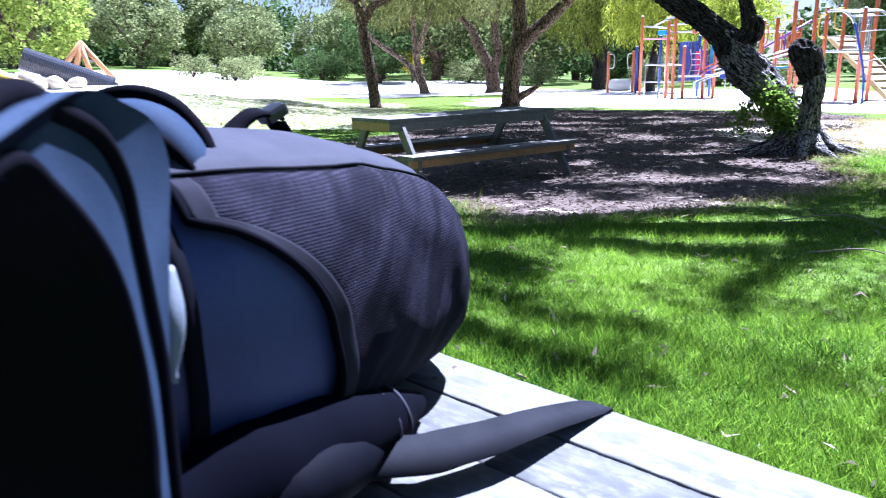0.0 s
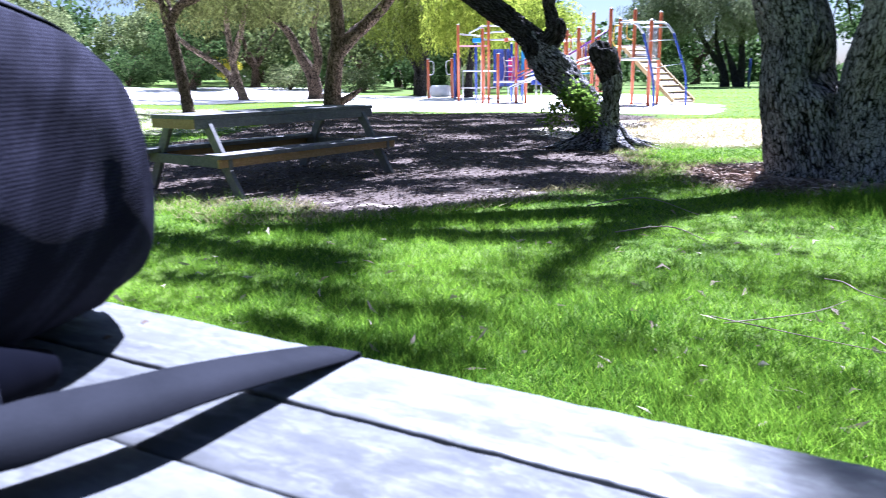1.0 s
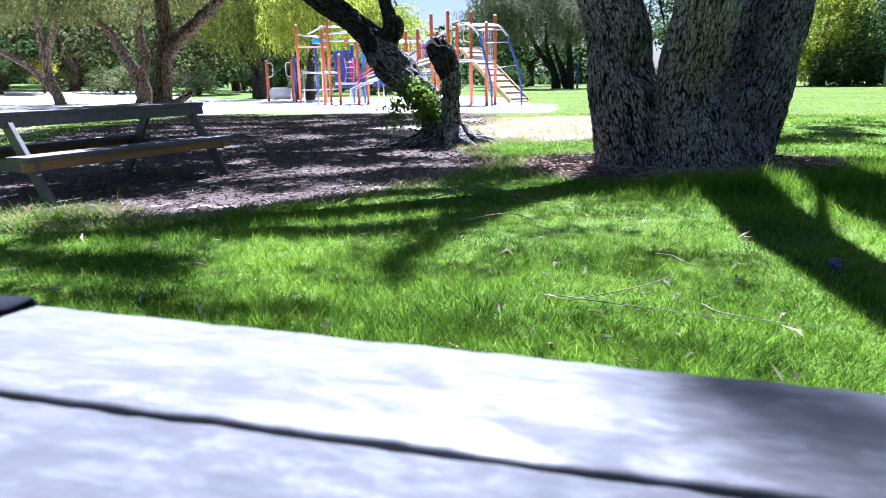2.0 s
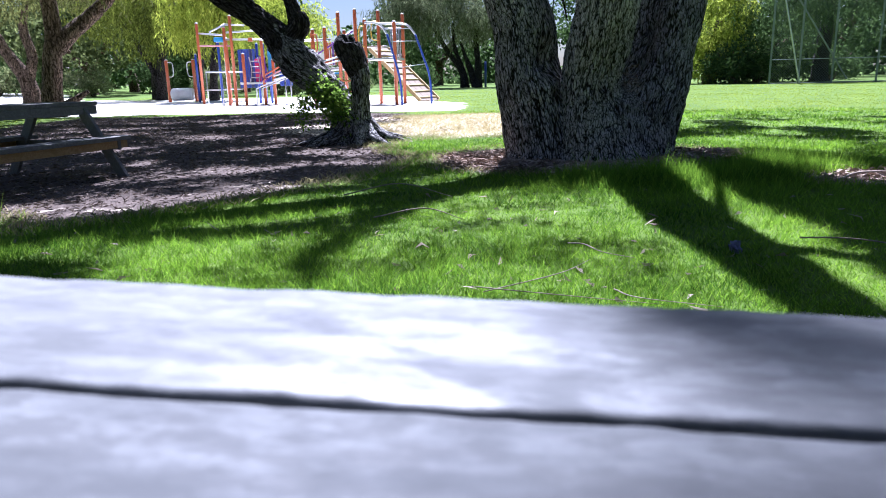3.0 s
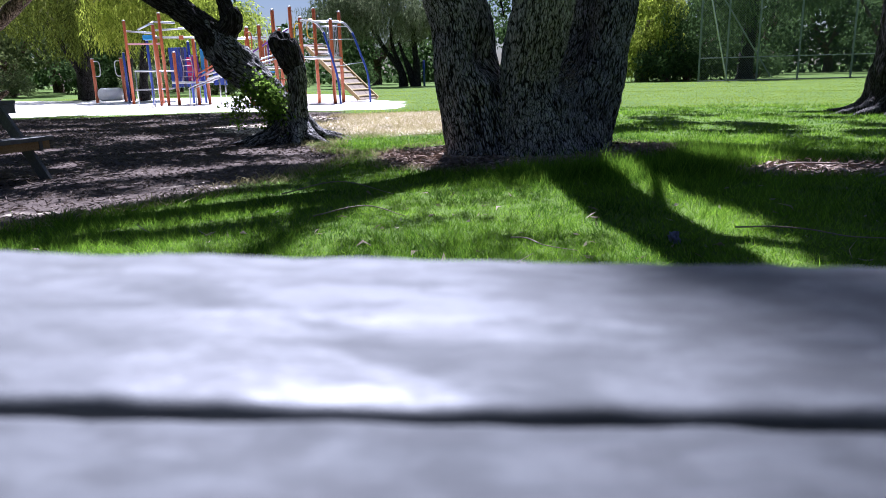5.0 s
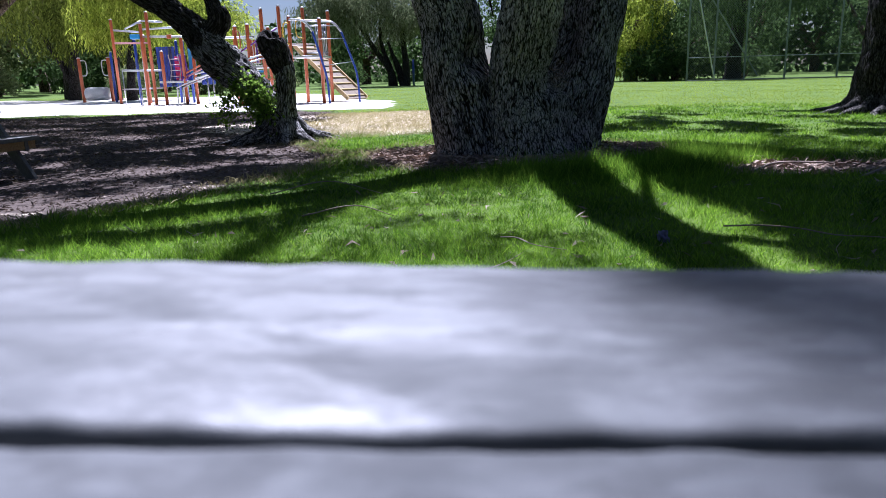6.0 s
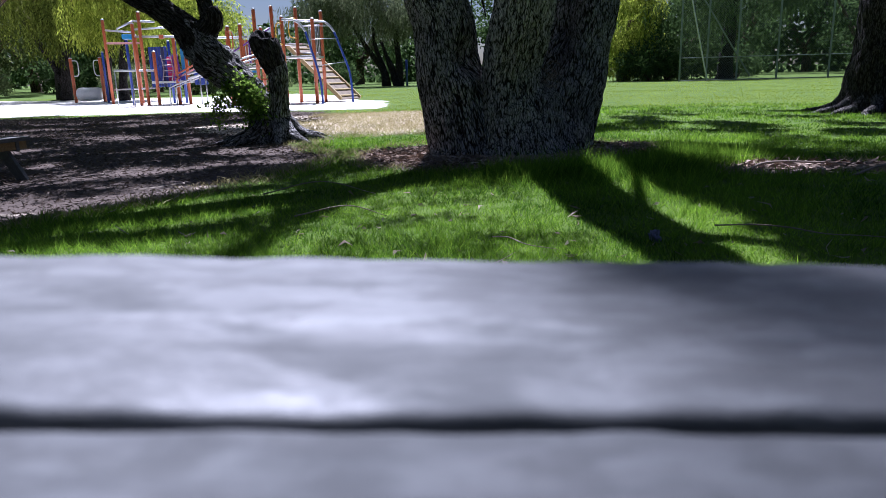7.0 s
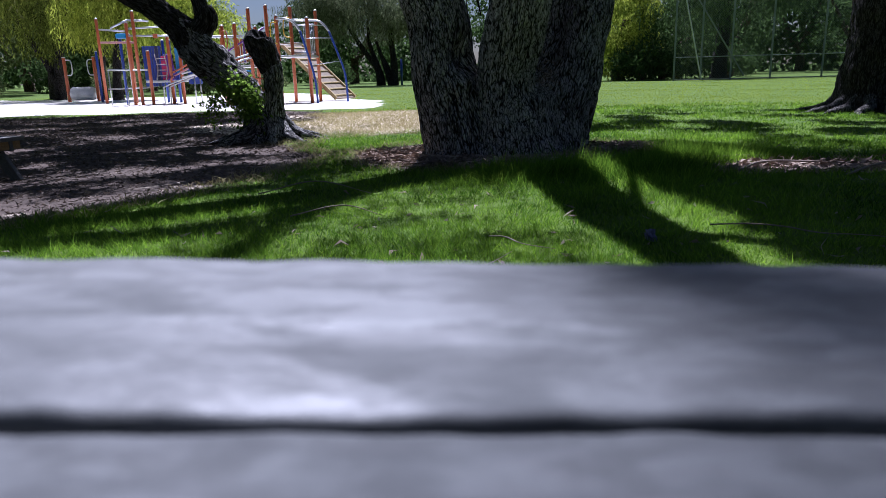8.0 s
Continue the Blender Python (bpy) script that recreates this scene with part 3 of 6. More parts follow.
def strands(r, starts, length, leaf, width, step):
    """Weeping foliage: leaves along strings that hang from the points in starts."""
    pos, dirs = [], []
    for x, y, z in starts:
        ln = length * r.uniform(0.4, 1.2)
        k = max(2, int(ln / step))
        t = np.arange(k) * step
        sway = r.normal(size=2) * 0.10
        p = np.stack([x + sway[0] * t, y + sway[1] * t, z - t], 1) + r.normal(size=(k, 3)) * 0.03
        d = np.stack([r.normal(size=k) * 0.45, r.normal(size=k) * 0.45, -np.ones(k)], 1)
        pos.append(p)
        dirs.append(d / np.linalg.norm(d, axis=1)[:, None])
    pos, dirs = np.concatenate(pos), np.concatenate(dirs)
    n = len(pos)
    return blades(pos, dirs * (leaf * r.uniform(0.6, 1.3, n))[:, None], width * r.uniform(0.7, 1.3, n), r, 0.06)


def join(*sets):
    vs, fs, n = [], [], 0
    for v, f in sets:
        vs.append(v)
        fs.append(f + n)
        n += len(v)
    return np.concatenate(vs), np.concatenate(fs)


def clump_cloud(r, centre, extent, count, r0, r1, hollow=0.3):
    out = []
    for _ in range(count):
        p = r.normal(size=3)
        p /= np.linalg.norm(p)
        p *= r.uniform(hollow, 1.0) ** 0.7
        out.append((*(np.array(centre) + p * np.array(extent)), r.uniform(r0, r1)))
    return out


def shade_on_table(c, z=0.77):
    """Where a clump's shadow falls at the table's height."""
    k = (c[2] - z) / sun_dir.z
    return c[0] - sun_dir.x * k, c[1] - sun_dir.y * k


def boughs(r, spots, z0, z1):
    """Leaf clumps hung so that their shade falls on the given spots (x, y, radius) of the ground."""
    out = []
    for x, y, rad in spots:
        a = r.uniform(-0.5, 0.9)
        for _ in range(5):
            u, w = r.normal() * rad * 0.95, r.normal() * rad * 0.38
            z = r.uniform(z0, z1)
            k = z / sun_dir.z
            out.append((x + math.cos(a) * u - math.sin(a) * w + sun_dir.x * k, y + math.sin(a) * u + math.cos(a) * w + sun_dir.y * k, z, rad * r.uniform(0.22, 0.6)))
    return out


def bough_line(r, line, wide, z0, z1):
    """Leaf clumps strung along a bough whose shade falls on the given line of the ground."""
    out = []
    pts = curve_points([(x, y, 0) for x, y in line], 10)
    z = r.uniform(z0, z1)
    for p in pts:
        for _ in range(2):
            q = p + Vector((r.normal() * wide * 0.34, r.normal() * wide * 0.34, 0))
            h = z + r.uniform(-0.3, 0.3)
            k = h / sun_dir.z
            out.append((q.x + sun_dir.x * k, q.y + sun_dir.y * k, h, wide * r.uniform(0.35, 0.75)))
    return out


# lines on the lawn shaded by unseen leaf clumps added over it, with their widths
SHADE_LINES = [
    ([(-3.6, 3.7), (-2.9, 4.0), (-2.4, 4.45), (-1.9, 5.0), (-1.3, 5.4), (-0.7, 5.3), (-0.2, 5.6)], 0.20),
    ([(-3.4, 3.3), (-2.6, 3.6), (-2.0, 3.65), (-1.5, 3.75), (-1.1, 4.05), (-0.85, 4.5), (-0.7, 5.0)], 0.17),
    ([(-3.9, 3.0), (-3.2, 2.9), (-2.5, 2.85), (-2.0, 2.75)], 0.20),
    ([(-0.80, 4.3), (-0.95, 3.7), (-1.0, 3.2), (-0.95, 2.7)], 0.07),
    ([(-1.75, 4.1), (-1.6, 4.35), (-1.4, 4.4)], 0.10),
    ([(1.66, 6.5), (1.62, 5.8), (1.63, 5.0), (1.66, 4.2)], 0.17),
    ([(2.35, 5.1), (2.7, 4.6), (2.5, 3.9)], 0.36),
    ([(-2.8, 2.3), (-2.2, 2.35), (-1.6, 2.2), (-1.1, 2.3)], 0.09),
    ([(-1.9, 1.9), (-1.4, 1.75), (-0.9, 1.8)], 0.08),
    ([(1.75, 6.2), (1.7, 5.4), (1.75, 4.6), (1.7, 3.9)], 0.22),
    ([(2.2, 5.0), (2.4, 4.3), (2.3, 3.6), (2.1, 3.0)], 0.42),
    ([(2.1, 5.6), (2.0, 4.8), (2.05, 4.0), (2.3, 3.3), (2.7, 2.8)], 0.34),
    ([(1.75, 3.6), (1.8, 3.0), (1.7, 2.4), (1.75, 1.9)], 0.26),
    ([(3.0, 5.0), (3.2, 4.2), (2.9, 3.4)], 0.50),
    ([(2.6, 6.3), (3.3, 6.0), (4.2, 6.2)], 0.34),
    ([(3.8, 5.4), (4.4, 4.8), (5.0, 5.3)], 0.55),
    ([(2.5, 2.6), (3.1, 2.4), (3.6, 2.9)], 0.45),
    ([(0.2, 6.0), (0.7, 6.15), (1.1, 6.0)], 0.22),
    # added only to keep sun off the fork between the stems
    ([(0.95, 6.55), (1.08, 6.45), (1.2, 6.5), (1.15, 6.8)], 0.14),
    ([(-0.35, 5.75), (0.1, 5.6), (0.6, 5.6)], 0.15),
]


def big_tree():
    t = thing("tree", pose(0, 0, 0), "massive old tree with deeply fissured grey bark and three stems", "tree", "trees")
    # lobed foot: the outline of three stems that have grown together
    lobes = [((0.24, 7.08), (0.10, 7.10), 0.37, 0.30), ((0.74, 6.95), (0.72, 6.98), 0.36, 0.26), ((1.09, 7.42), (1.30, 7.5), 0.41, 0.33), ((0.70, 7.3), (0.70, 7.3), 0.60, 0.42)]
    bm, rings, cx, cy, seg, off = bmesh.new(), [], 0.70, 7.25, 220, Vector((3, 1, 2))
    grain = bm.verts.layers.float_vector.new("grain")
    steps = 56
    for i in range(steps + 1):
        u = i / steps
        z = -0.12 + 0.92 * u
        flare = 0.035 * math.exp(-max(z, 0) / 0.10)
        ring = []
        for k in range(seg):
            a = 2 * math.pi * k / seg
            c, s = math.cos(a), math.sin(a)
            total = 0.0
            for p0, p1, r0, r1 in lobes:
                w = min(1, max(0, z))
                dx, dy = p0[0] + (p1[0] - p0[0]) * w - cx, p0[1] + (p1[1] - p0[1]) * w - cy
                rr = r0 + (r1 - r0) * w
                b = dx * c + dy * s
                disc = b * b - (dx * dx + dy * dy - rr * rr)
                if disc > 0:
                    total += max(0.01, b + math.sqrt(disc)) ** 9
            rad = total ** (1 / 9) + flare * (1 + 0.5 * math.sin(a * 7 + 1))
            if u > 0.7:
                rad *= 1 - 0.6 * ((u - 0.7) / 0.3) ** 2
            q = Vector((cx + c * rad, cy + s * rad, z))
            rad += 0.05 * noise.noise(q * 2.5) + 0.022 * ridge(q, 17, 0.22, off)
            v = bm.verts.new((cx + c * rad, cy + s * rad, z))
            v[grain] = v.co
            ring.append(v)
        rings.append(ring)
    for a, b in zip(rings, rings[1:]):
        for k in range(seg):
            bm.faces.new((a[k], a[(k + 1) % seg], b[(k + 1) % seg], b[k]))
    bm.faces.new(rings[-1])
    part("trunk", bm, M_BARK_BIG, t, smooth=True)
    stems = (([(0.24, 7.10, -0.12), (0.22, 7.09, 0.1), (0.16, 7.09, 0.4), (0.05, 7.10, 0.8), (-0.065, 7.1, 1.5), (-0.50, 7.05, 2.4), (-1.55, 6.9, 3.6), (-2.9, 6.8, 4.8)], [0.44, 0.385, 0.36, 0.33, 0.275, 0.255, 0.22, 0.15]),
             ([(0.72, 6.97, -0.12), (0.71, 6.95, 0.1), (0.66, 6.94, 0.4), (0.635, 6.90, 0.8), (0.765, 6.76, 1.5), (0.80, 6.72, 2.6), (0.74, 6.75, 4.2), (0.74, 6.8, 6.0), (0.70, 6.8, 7.8)], [0.50, 0.41, 0.34, 0.275, 0.285, 0.27, 0.25, 0.21, 0.15]),
             ([(1.10, 7.42, -0.12), (1.12, 7.42, 0.1), (1.19, 7.44, 0.4), (1.33, 7.54, 0.85), (1.45, 7.62, 1.5), (1.52, 7.6, 2.6), (1.5, 7.4, 4.0), (1.52, 7.2, 5.8)], [0.46, 0.405, 0.385, 0.365, 0.34, 0.32, 0.26, 0.15]))
    hollows = ([((0.25, 6.88, 0.97), 0.15, 0.19), ((0.20, 6.74, 0.72), 0.13, -0.09)], [], [((1.02, 7.22, 0.95), 0.18, 0.16), ((1.10, 7.28, 1.25), 0.2, 0.24), ((1.15, 7.3, 1.6), 0.2, 0.24)])
    for k, (pts, rad) in enumerate(stems):
        part("stem", bark_tube(pts, rad, 26, 150, 0.016, 17, seed=k + 1.0, lump=0.09, dents=hollows[k]), (M_BARK_BIG, M_BARK_MID, M_BARK_COOL)[k], t, smooth=True)
    for pts in ([(-1.55, 6.9, 3.6), (-1.9, 7.4, 4.6), (-2.2, 8.2, 5.6)], [(0.74, 6.8, 5.2), (0.9, 8.5, 6.4), (1.1, 10.0, 7.2)], [(1.5, 7.4, 4.0), (2.8, 7.6, 4.9), (4.3, 8.0, 5.6)],
                [(0.65, 6.75, 5.0), (1.4, 6.6, 5.6), (2.4, 6.9, 6.2)], [(-2.9, 6.8, 4.8), (-3.6, 7.0, 5.6), (-4.4, 7.4, 6.2)]):
        part("branch", limb(pts, [0.10, 0.06, 0.025], n=6, seg=10, rough=0.1), M_BARK_BIG, t, smooth=True)
    part("branch", limb([(0.10, 8.2, 3.0), (0.33, 8.1, 2.1), (0.40, 8.05, 1.72), (0.47, 8.0, 1.40)], [0.030, 0.022, 0.016, 0.006], n=6, seg=8, rough=0.1), M_BARK_DARK, t, "thin hanging branch", True)
    part("twig_branch", limb([(0.38, 8.07, 1.82), (0.33, 8.0, 1.66), (0.30, 7.95, 1.45)], [0.012, 0.009, 0.004], n=5, seg=7, rough=0.1), M_BARK_DARK, t, "thin hanging branch", True)
    rs = np.random.default_rng(19)
    v, f = crown([(0.30, 8.0, 1.78, 0.14), (0.44, 8.05, 1.86, 0.16), (0.28, 7.95, 1.55, 0.07), (0.50, 8.0, 1.62, 0.08), (0.36, 8.1, 2.1, 0.3)], 1500, 0.06, 0.016, rs)
    tagged(leaf_part("leaf_spray", v, f, M_LEAF_DARK, t), kind="stuff")
    r = np.random.default_rng(11)
    keep = []
    for line, wide in SHADE_LINES:
        keep += bough_line(r, line, wide, 5.0, 6.6)
    loose = boughs(r, [(r.uniform(-3.8, 0.6), r.uniform(1.4, 5.0), r.uniform(0.12, 0.30)) for _ in range(90)], 4.5, 7)
    # unseen leaf clumps added high up to shade the table's right end
    k = (6.4 - 0.77) / sun_dir.z
    near = [(x + sun_dir.x * k, y + sun_dir.y * k, 6.4, rad) for x, y, rad in ((0.318, 0.11, 0.29), (0.345, -0.07, 0.29), (0.64, 0.0, 0.40), (0.88, -0.1, 0.42), (1.1, 0.25, 0.5))]
    for q in clump_cloud(r, (0.6, 9.6, 7.0), (5.0, 3.0, 1.6), 30, 0.4, 0.8):
        if shade_on_table(q, 0)[1] > 5.6:
            keep.append(q)
    rn = np.random.default_rng(3)
    v, f = join(crown(keep, 3000, 0.15, 0.034, r), crown(loose, 1000, 0.13, 0.03, r), crown(near, 3600, 0.12, 0.034, rn))
    leaf_part("crown", v, f, M_LEAF, t)


big_tree()


def ivy(r, line, spread, count, size):
    p = np.array([tuple(q) for q in curve_points(line, 8)])
    idx = r.integers(0, len(p), count)
    pos = p[idx] + r.normal(size=(count, 3)) * spread
    d = r.normal(size=(count, 3))
    d[:, 2] -= 0.4
    d /= np.linalg.norm(d, axis=1)[:, None]
    return blades(pos, d * (size * r.uniform(0.6, 1.3, count))[:, None], size * 0.75 * r.uniform(0.7, 1.2, count), r, 0.05)


def leaning_tree():
    t = thing("tree", pose(0, 0, 0), "leaning gnarled tree with pale flaking bark and a sawn-off limb", "tree", "trees")
    part("trunk", bark_tube([(-2.30, 9.55, -0.12), (-2.31, 9.55, 0.06), (-2.35, 9.56, 0.26), (-2.46, 9.58, 0.50), (-2.64, 9.6, 0.70), (-2.86, 9.6, 0.91), (-3.03, 9.6, 1.06), (-3.19, 9.6, 1.23), (-3.34, 9.6, 1.44), (-3.47, 9.6, 1.57)],
                            [0.46, 0.34, 0.215, 0.175, 0.20, 0.215, 0.235, 0.235, 0.175, 0.14], 14, 120, 0.03, 9, 4.0, 0.4, 0.2,
                            dents=[((-3.14, 9.42, 0.98), 0.10, -0.06), ((-2.24, 9.22, 0.10), 0.09, 0.20), ((-2.75, 9.45, 1.1), 0.10, 0.05)]), M_BARK_LEAN, t, smooth=True)
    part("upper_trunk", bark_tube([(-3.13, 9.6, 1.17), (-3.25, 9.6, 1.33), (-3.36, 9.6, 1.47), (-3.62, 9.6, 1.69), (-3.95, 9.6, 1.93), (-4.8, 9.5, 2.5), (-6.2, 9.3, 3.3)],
                                  [0.16, 0.20, 0.18, 0.155, 0.155, 0.14, 0.11], 18, 110, 0.024, 11, 4.5, 0.4, 0.16), M_BARK_BLACK, t, "near-black upper trunk", True)
    stump = part("stump_limb", bark_tube([(-2.27, 9.52, 0.08), (-2.22, 9.48, 0.35), (-2.19, 9.45, 0.62), (-2.17, 9.45, 0.86), (-2.21, 9.45, 1.0)], [0.2, 0.135, 0.115, 0.125, 0.13], 12, 60, 0.018, 13, 6.0, 0.4, 0.14), M_BARK_LEAN, t, "pale lower part of a sawn-off limb", True)
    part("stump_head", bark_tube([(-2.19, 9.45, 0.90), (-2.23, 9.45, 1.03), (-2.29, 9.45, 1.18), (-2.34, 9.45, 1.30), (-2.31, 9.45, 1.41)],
                                 [0.12, 0.155, 0.17, 0.165, 0.07], 12, 60, 0.02, 13, 6.0, 0.4, 0.14), M_BARK_BLACK, stump, "near-black sawn-off end", True)
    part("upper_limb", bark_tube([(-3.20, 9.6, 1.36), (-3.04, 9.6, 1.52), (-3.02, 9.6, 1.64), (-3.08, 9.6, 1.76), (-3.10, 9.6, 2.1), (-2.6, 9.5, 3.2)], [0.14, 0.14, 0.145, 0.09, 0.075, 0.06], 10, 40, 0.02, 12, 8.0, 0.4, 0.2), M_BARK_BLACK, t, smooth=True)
    for k, a in enumerate((-2.9, -2.3, -1.2, -0.7, -0.15, 0.5, 1.3, 2.3)):
        cx, cy = -2.30, 9.55
        c, w = math.cos(a), math.sin(a)
        part("root", bark_tube([(cx + c * 0.16, cy + w * 0.16, 0.26), (cx + c * 0.36, cy + w * 0.36, 0.09), (cx + c * 0.58 + 0.05 * w, cy + w * 0.58, 0.03), (cx + c * 0.85, cy + w * 0.85 + 0.06 * c, -0.04)], [0.11, 0.075, 0.05, 0.02], 8, 18, 0.012, 12, k + 0.5, 0.4, 0.2), M_BARK_LEAN, t, smooth=True)
    r = np.random.default_rng(5)
    v, f = ivy(r, [(-2.42, 9.34, 0.30), (-2.52, 9.36, 0.48), (-2.62, 9.36, 0.62), (-2.80, 9.38, 0.70)], (0.11, 0.06, 0.12), 1300, 0.055)
    leaf_part("ivy", v, f, M_IVY, t)
    v, f = ivy(r, [(-2.88, 9.35, 0.62), (-3.0, 9.33, 0.45), (-2.95, 9.3, 0.32)], (0.09, 0.05, 0.07), 300, 0.05)
    leaf_part("ivy", v, f, M_IVY, t)
    spots = [(r.uniform(-11.5, -1.6), r.uniform(5.7, 17.8), r.uniform(0.28, 0.62)) for _ in range(520)] + [(-4.9, 5.4, 0.7), (-5.6, 6.2, 0.7), (-4.4, 6.4, 0.6), (-5.4, 4.9, 0.5), (-6.4, 5.6, 0.6)]
    # the sun reaches the trunk through a gap
    spots = [s for s in spots if not (-3.3 < s[0] < -1.6 and abs(s[1] - 9.5 - 0.75 * (s[0] + 2.3)) < 0.75 + 1.1 * s[2])]
    spots = [s for s in spots if not (s[0] > -3.4 and s[1] > 11.4)]
    spots += [(-4.9, 5.0, 0.5), (-4.2, 4.85, 0.4), (-3.8, 5.3, 0.4), (-5.5, 4.6, 0.5), (-4.6, 5.3, 0.4), (-3.4, 5.7, 0.35), (-4.3, 6.0, 0.4), (-5.6, 5.4, 0.5)]
    spots += [(-3.5, 8.45, 0.35), (-3.9, 8.2, 0.4), (-4.5, 8.0, 0.5), (-3.3, 8.5, 0.25)]
    v, f = crown(boughs(r, spots, 4.2, 6.0), 1250, 0.18, 0.065, r)
    leaf_part("crown", v, f, M_LEAF, t)


leaning_tree()


def limbed_tree(m, label, limbs, clumps, mat, leaf_mat, seed, per=160, size=0.26, width=0.06, seg=22, hang=0):
    t = thing("tree", m, label, "tree", "trees")
    for k, (pts, radii) in enumerate(limbs):
        part("trunk" if k == 0 else "limb", limb(pts, radii, n=10, seg=seg, rough=0.14, freq=4.0, seed=seed + k * 3.1), mat, t, smooth=True)
    r = np.random.default_rng(seed)
    v, f = crown(clumps(r), per, size, width, r, 0.7)
    if hang:
        st = [(c[0] + r.normal() * c[3] * 0.6, c[1] + r.normal() * c[3] * 0.6, c[2]) for c in clumps(r) for _ in range(hang)]
        v, f = join((v, f), strands(r, st, 1.5, size, width, 0.09))
    leaf_part("crown", v, f, leaf_mat, t)
    return t


gz = lambda x, y: float(height(x, y))
# two trees behind the far table
limbed_tree(pose(-18.2, 17.55, gz(-18.2, 17.55)), "slender park tree with a dark bare trunk", [([(0.05, 0, -0.2), (0, 0, 0.1), (-0.15, 0, 1.2), (-0.4, 0, 2.4), (-0.62, 0, 3.7), (-1.1, 0.2, 5.2)], [0.34, 0.22, 0.195, 0.185, 0.18, 0.10]),
            ([(-0.45, 0, 2.9), (0.1, 0, 3.45), (0.8, 0, 3.6), (2.4, 0.2, 4.4)], [0.16, 0.13, 0.11, 0.05]), ([(-0.6, 0, 3.6), (-1.8, -0.4, 4.2), (-3.2, -0.8, 4.8)], [0.14, 0.09, 0.04])],
            lambda r: clump_cloud(r, (-0.4, 0, 5.2), (4.6, 3.6, 1.5), 40, 0.7, 1.3), M_BARK_FAR, M_LEAF_OLIVE, 31, 420, 0.17, 0.05, hang=3)
limbed_tree(pose(-13.45, 19.1, 0), "rough-barked park tree with a forking trunk", [([(0, 0, -0.2), (0.02, 0, 0.1), (0.05, 0.02, 0.8), (0.16, 0.05, 1.6), (0.28, 0.1, 2.2), (0.25, 0.15, 3.3), (0.1, 0.2, 4.8)], [0.50, 0.32, 0.27, 0.26, 0.25, 0.20, 0.10]),
            ([(0.28, 0.1, 1.9), (0.8, 0.5, 2.5), (1.5, 0.9, 3.2), (2.6, 1.2, 4.4)], [0.26, 0.21, 0.18, 0.08]), ([(0.05, 0, 0.15), (0.6, 0.3, 0.5), (0.9, 0.4, 0.7)], [0.16, 0.1, 0.05])],
            lambda r: clump_cloud(r, (0.3, 0.5, 5.1), (4.8, 3.6, 1.5), 40, 0.7, 1.3), M_BARK_FAR, M_LEAF_OLIVE, 32, 420, 0.17, 0.05, hang=3)
limbed_tree(pose(-26.8, 30.0, gz(-26.8, 30)), "low park tree with two splayed stems", [([(0, 0, -0.2), (-0.1, 0, 0.2), (-0.6, 0, 2.0), (-0.85, 0, 5.0)], [0.36, 0.25, 0.19, 0.10]),
            ([(0, 0, 0.2), (-1.4, 0, 1.7), (-3.8, 0, 3.0), (-5, 0, 4)], [0.22, 0.17, 0.13, 0.06]), ([(-0.6, 0, 2.0), (0.3, 0, 3.9), (0.8, 0, 5.2)], [0.2, 0.14, 0.06])],
            lambda r: clump_cloud(r, (-0.8, 0, 5.8), (5.0, 4, 1.8), 36, 0.8, 1.5), M_BARK_PALE, M_LEAF_OLIVE, 33, 300, 0.22, 0.07)
limbed_tree(pose(-23.5, 32.0, gz(-23.5, 32)), "dark-stemmed park tree with arching limbs", [([(0, 0, -0.2), (0, 0, 0.2), (-0.15, 0, 1.2), (-0.7, -0.3, 2.4), (-1.2, -0.6, 3.6), (-2.4, -1, 4.6)], [0.65, 0.42, 0.35, 0.26, 0.2, 0.08]),
            ([(-0.15, 0, 1.0), (0.25, 0.1, 2.2), (0.1, 0, 3.6), (0.6, 0, 5.0)], [0.28, 0.22, 0.2, 0.08])],
            lambda r: clump_cloud(r, (-0.5, 0, 5.6), (5.2, 4, 1.8), 36, 0.8, 1.5), M_BARK_FAR, M_LEAF_OLIVE, 34, 300, 0.22, 0.07)
# weeping trees behind the playground
limbed_tree(pose(-19.6, 37, gz(-19.6, 37)), "dark shaded weeping tree behind the playground", [([(0, 0, -0.2), (0.1, 0, 0.8), (0.4, 0, 2.6), (1.2, 0, 4.6)], [0.36, 0.24, 0.2, 0.1]), ([(0.1, 0, 0.6), (-0.5, 0, 2.0), (-1.6, 0, 4.0)], [0.2, 0.16, 0.08]),
            ([(-1.3, 2, -0.2), (-1.25, 2, 1.4), (-0.8, 2, 3.6)], [0.3, 0.22, 0.12])],
            lambda r: clump_cloud(r, (-0.6, 0, 5.0), (3.9, 3.0, 2.0), 46, 0.6, 1.1), M_BARK_DARK, M_LEAF_WEEP, 35, 330, 0.24, 0.055, hang=18)
limbed_tree(pose(-14.6, 33.5, 0), "weeping yellow-green tree beside the playground", [([(-0.4, 0, -0.2), (-0.4, 0, 0.8), (-0.1, 0, 2.6), (0.3, 0, 5)], [0.3, 0.2, 0.17, 0.1]), ([(-1.6, 1, -0.2), (-1.5, 1, 1.4), (-0.9, 0.8, 3.6)], [0.26, 0.18, 0.1])],
            lambda r: clump_cloud(r, (-0.4, 0, 4.7), (2.3, 1.8, 1.7), 34, 0.5, 0.9), M_BARK_DARK, M_LEAF_YELLOW, 43, 420, 0.22, 0.055, hang=26)
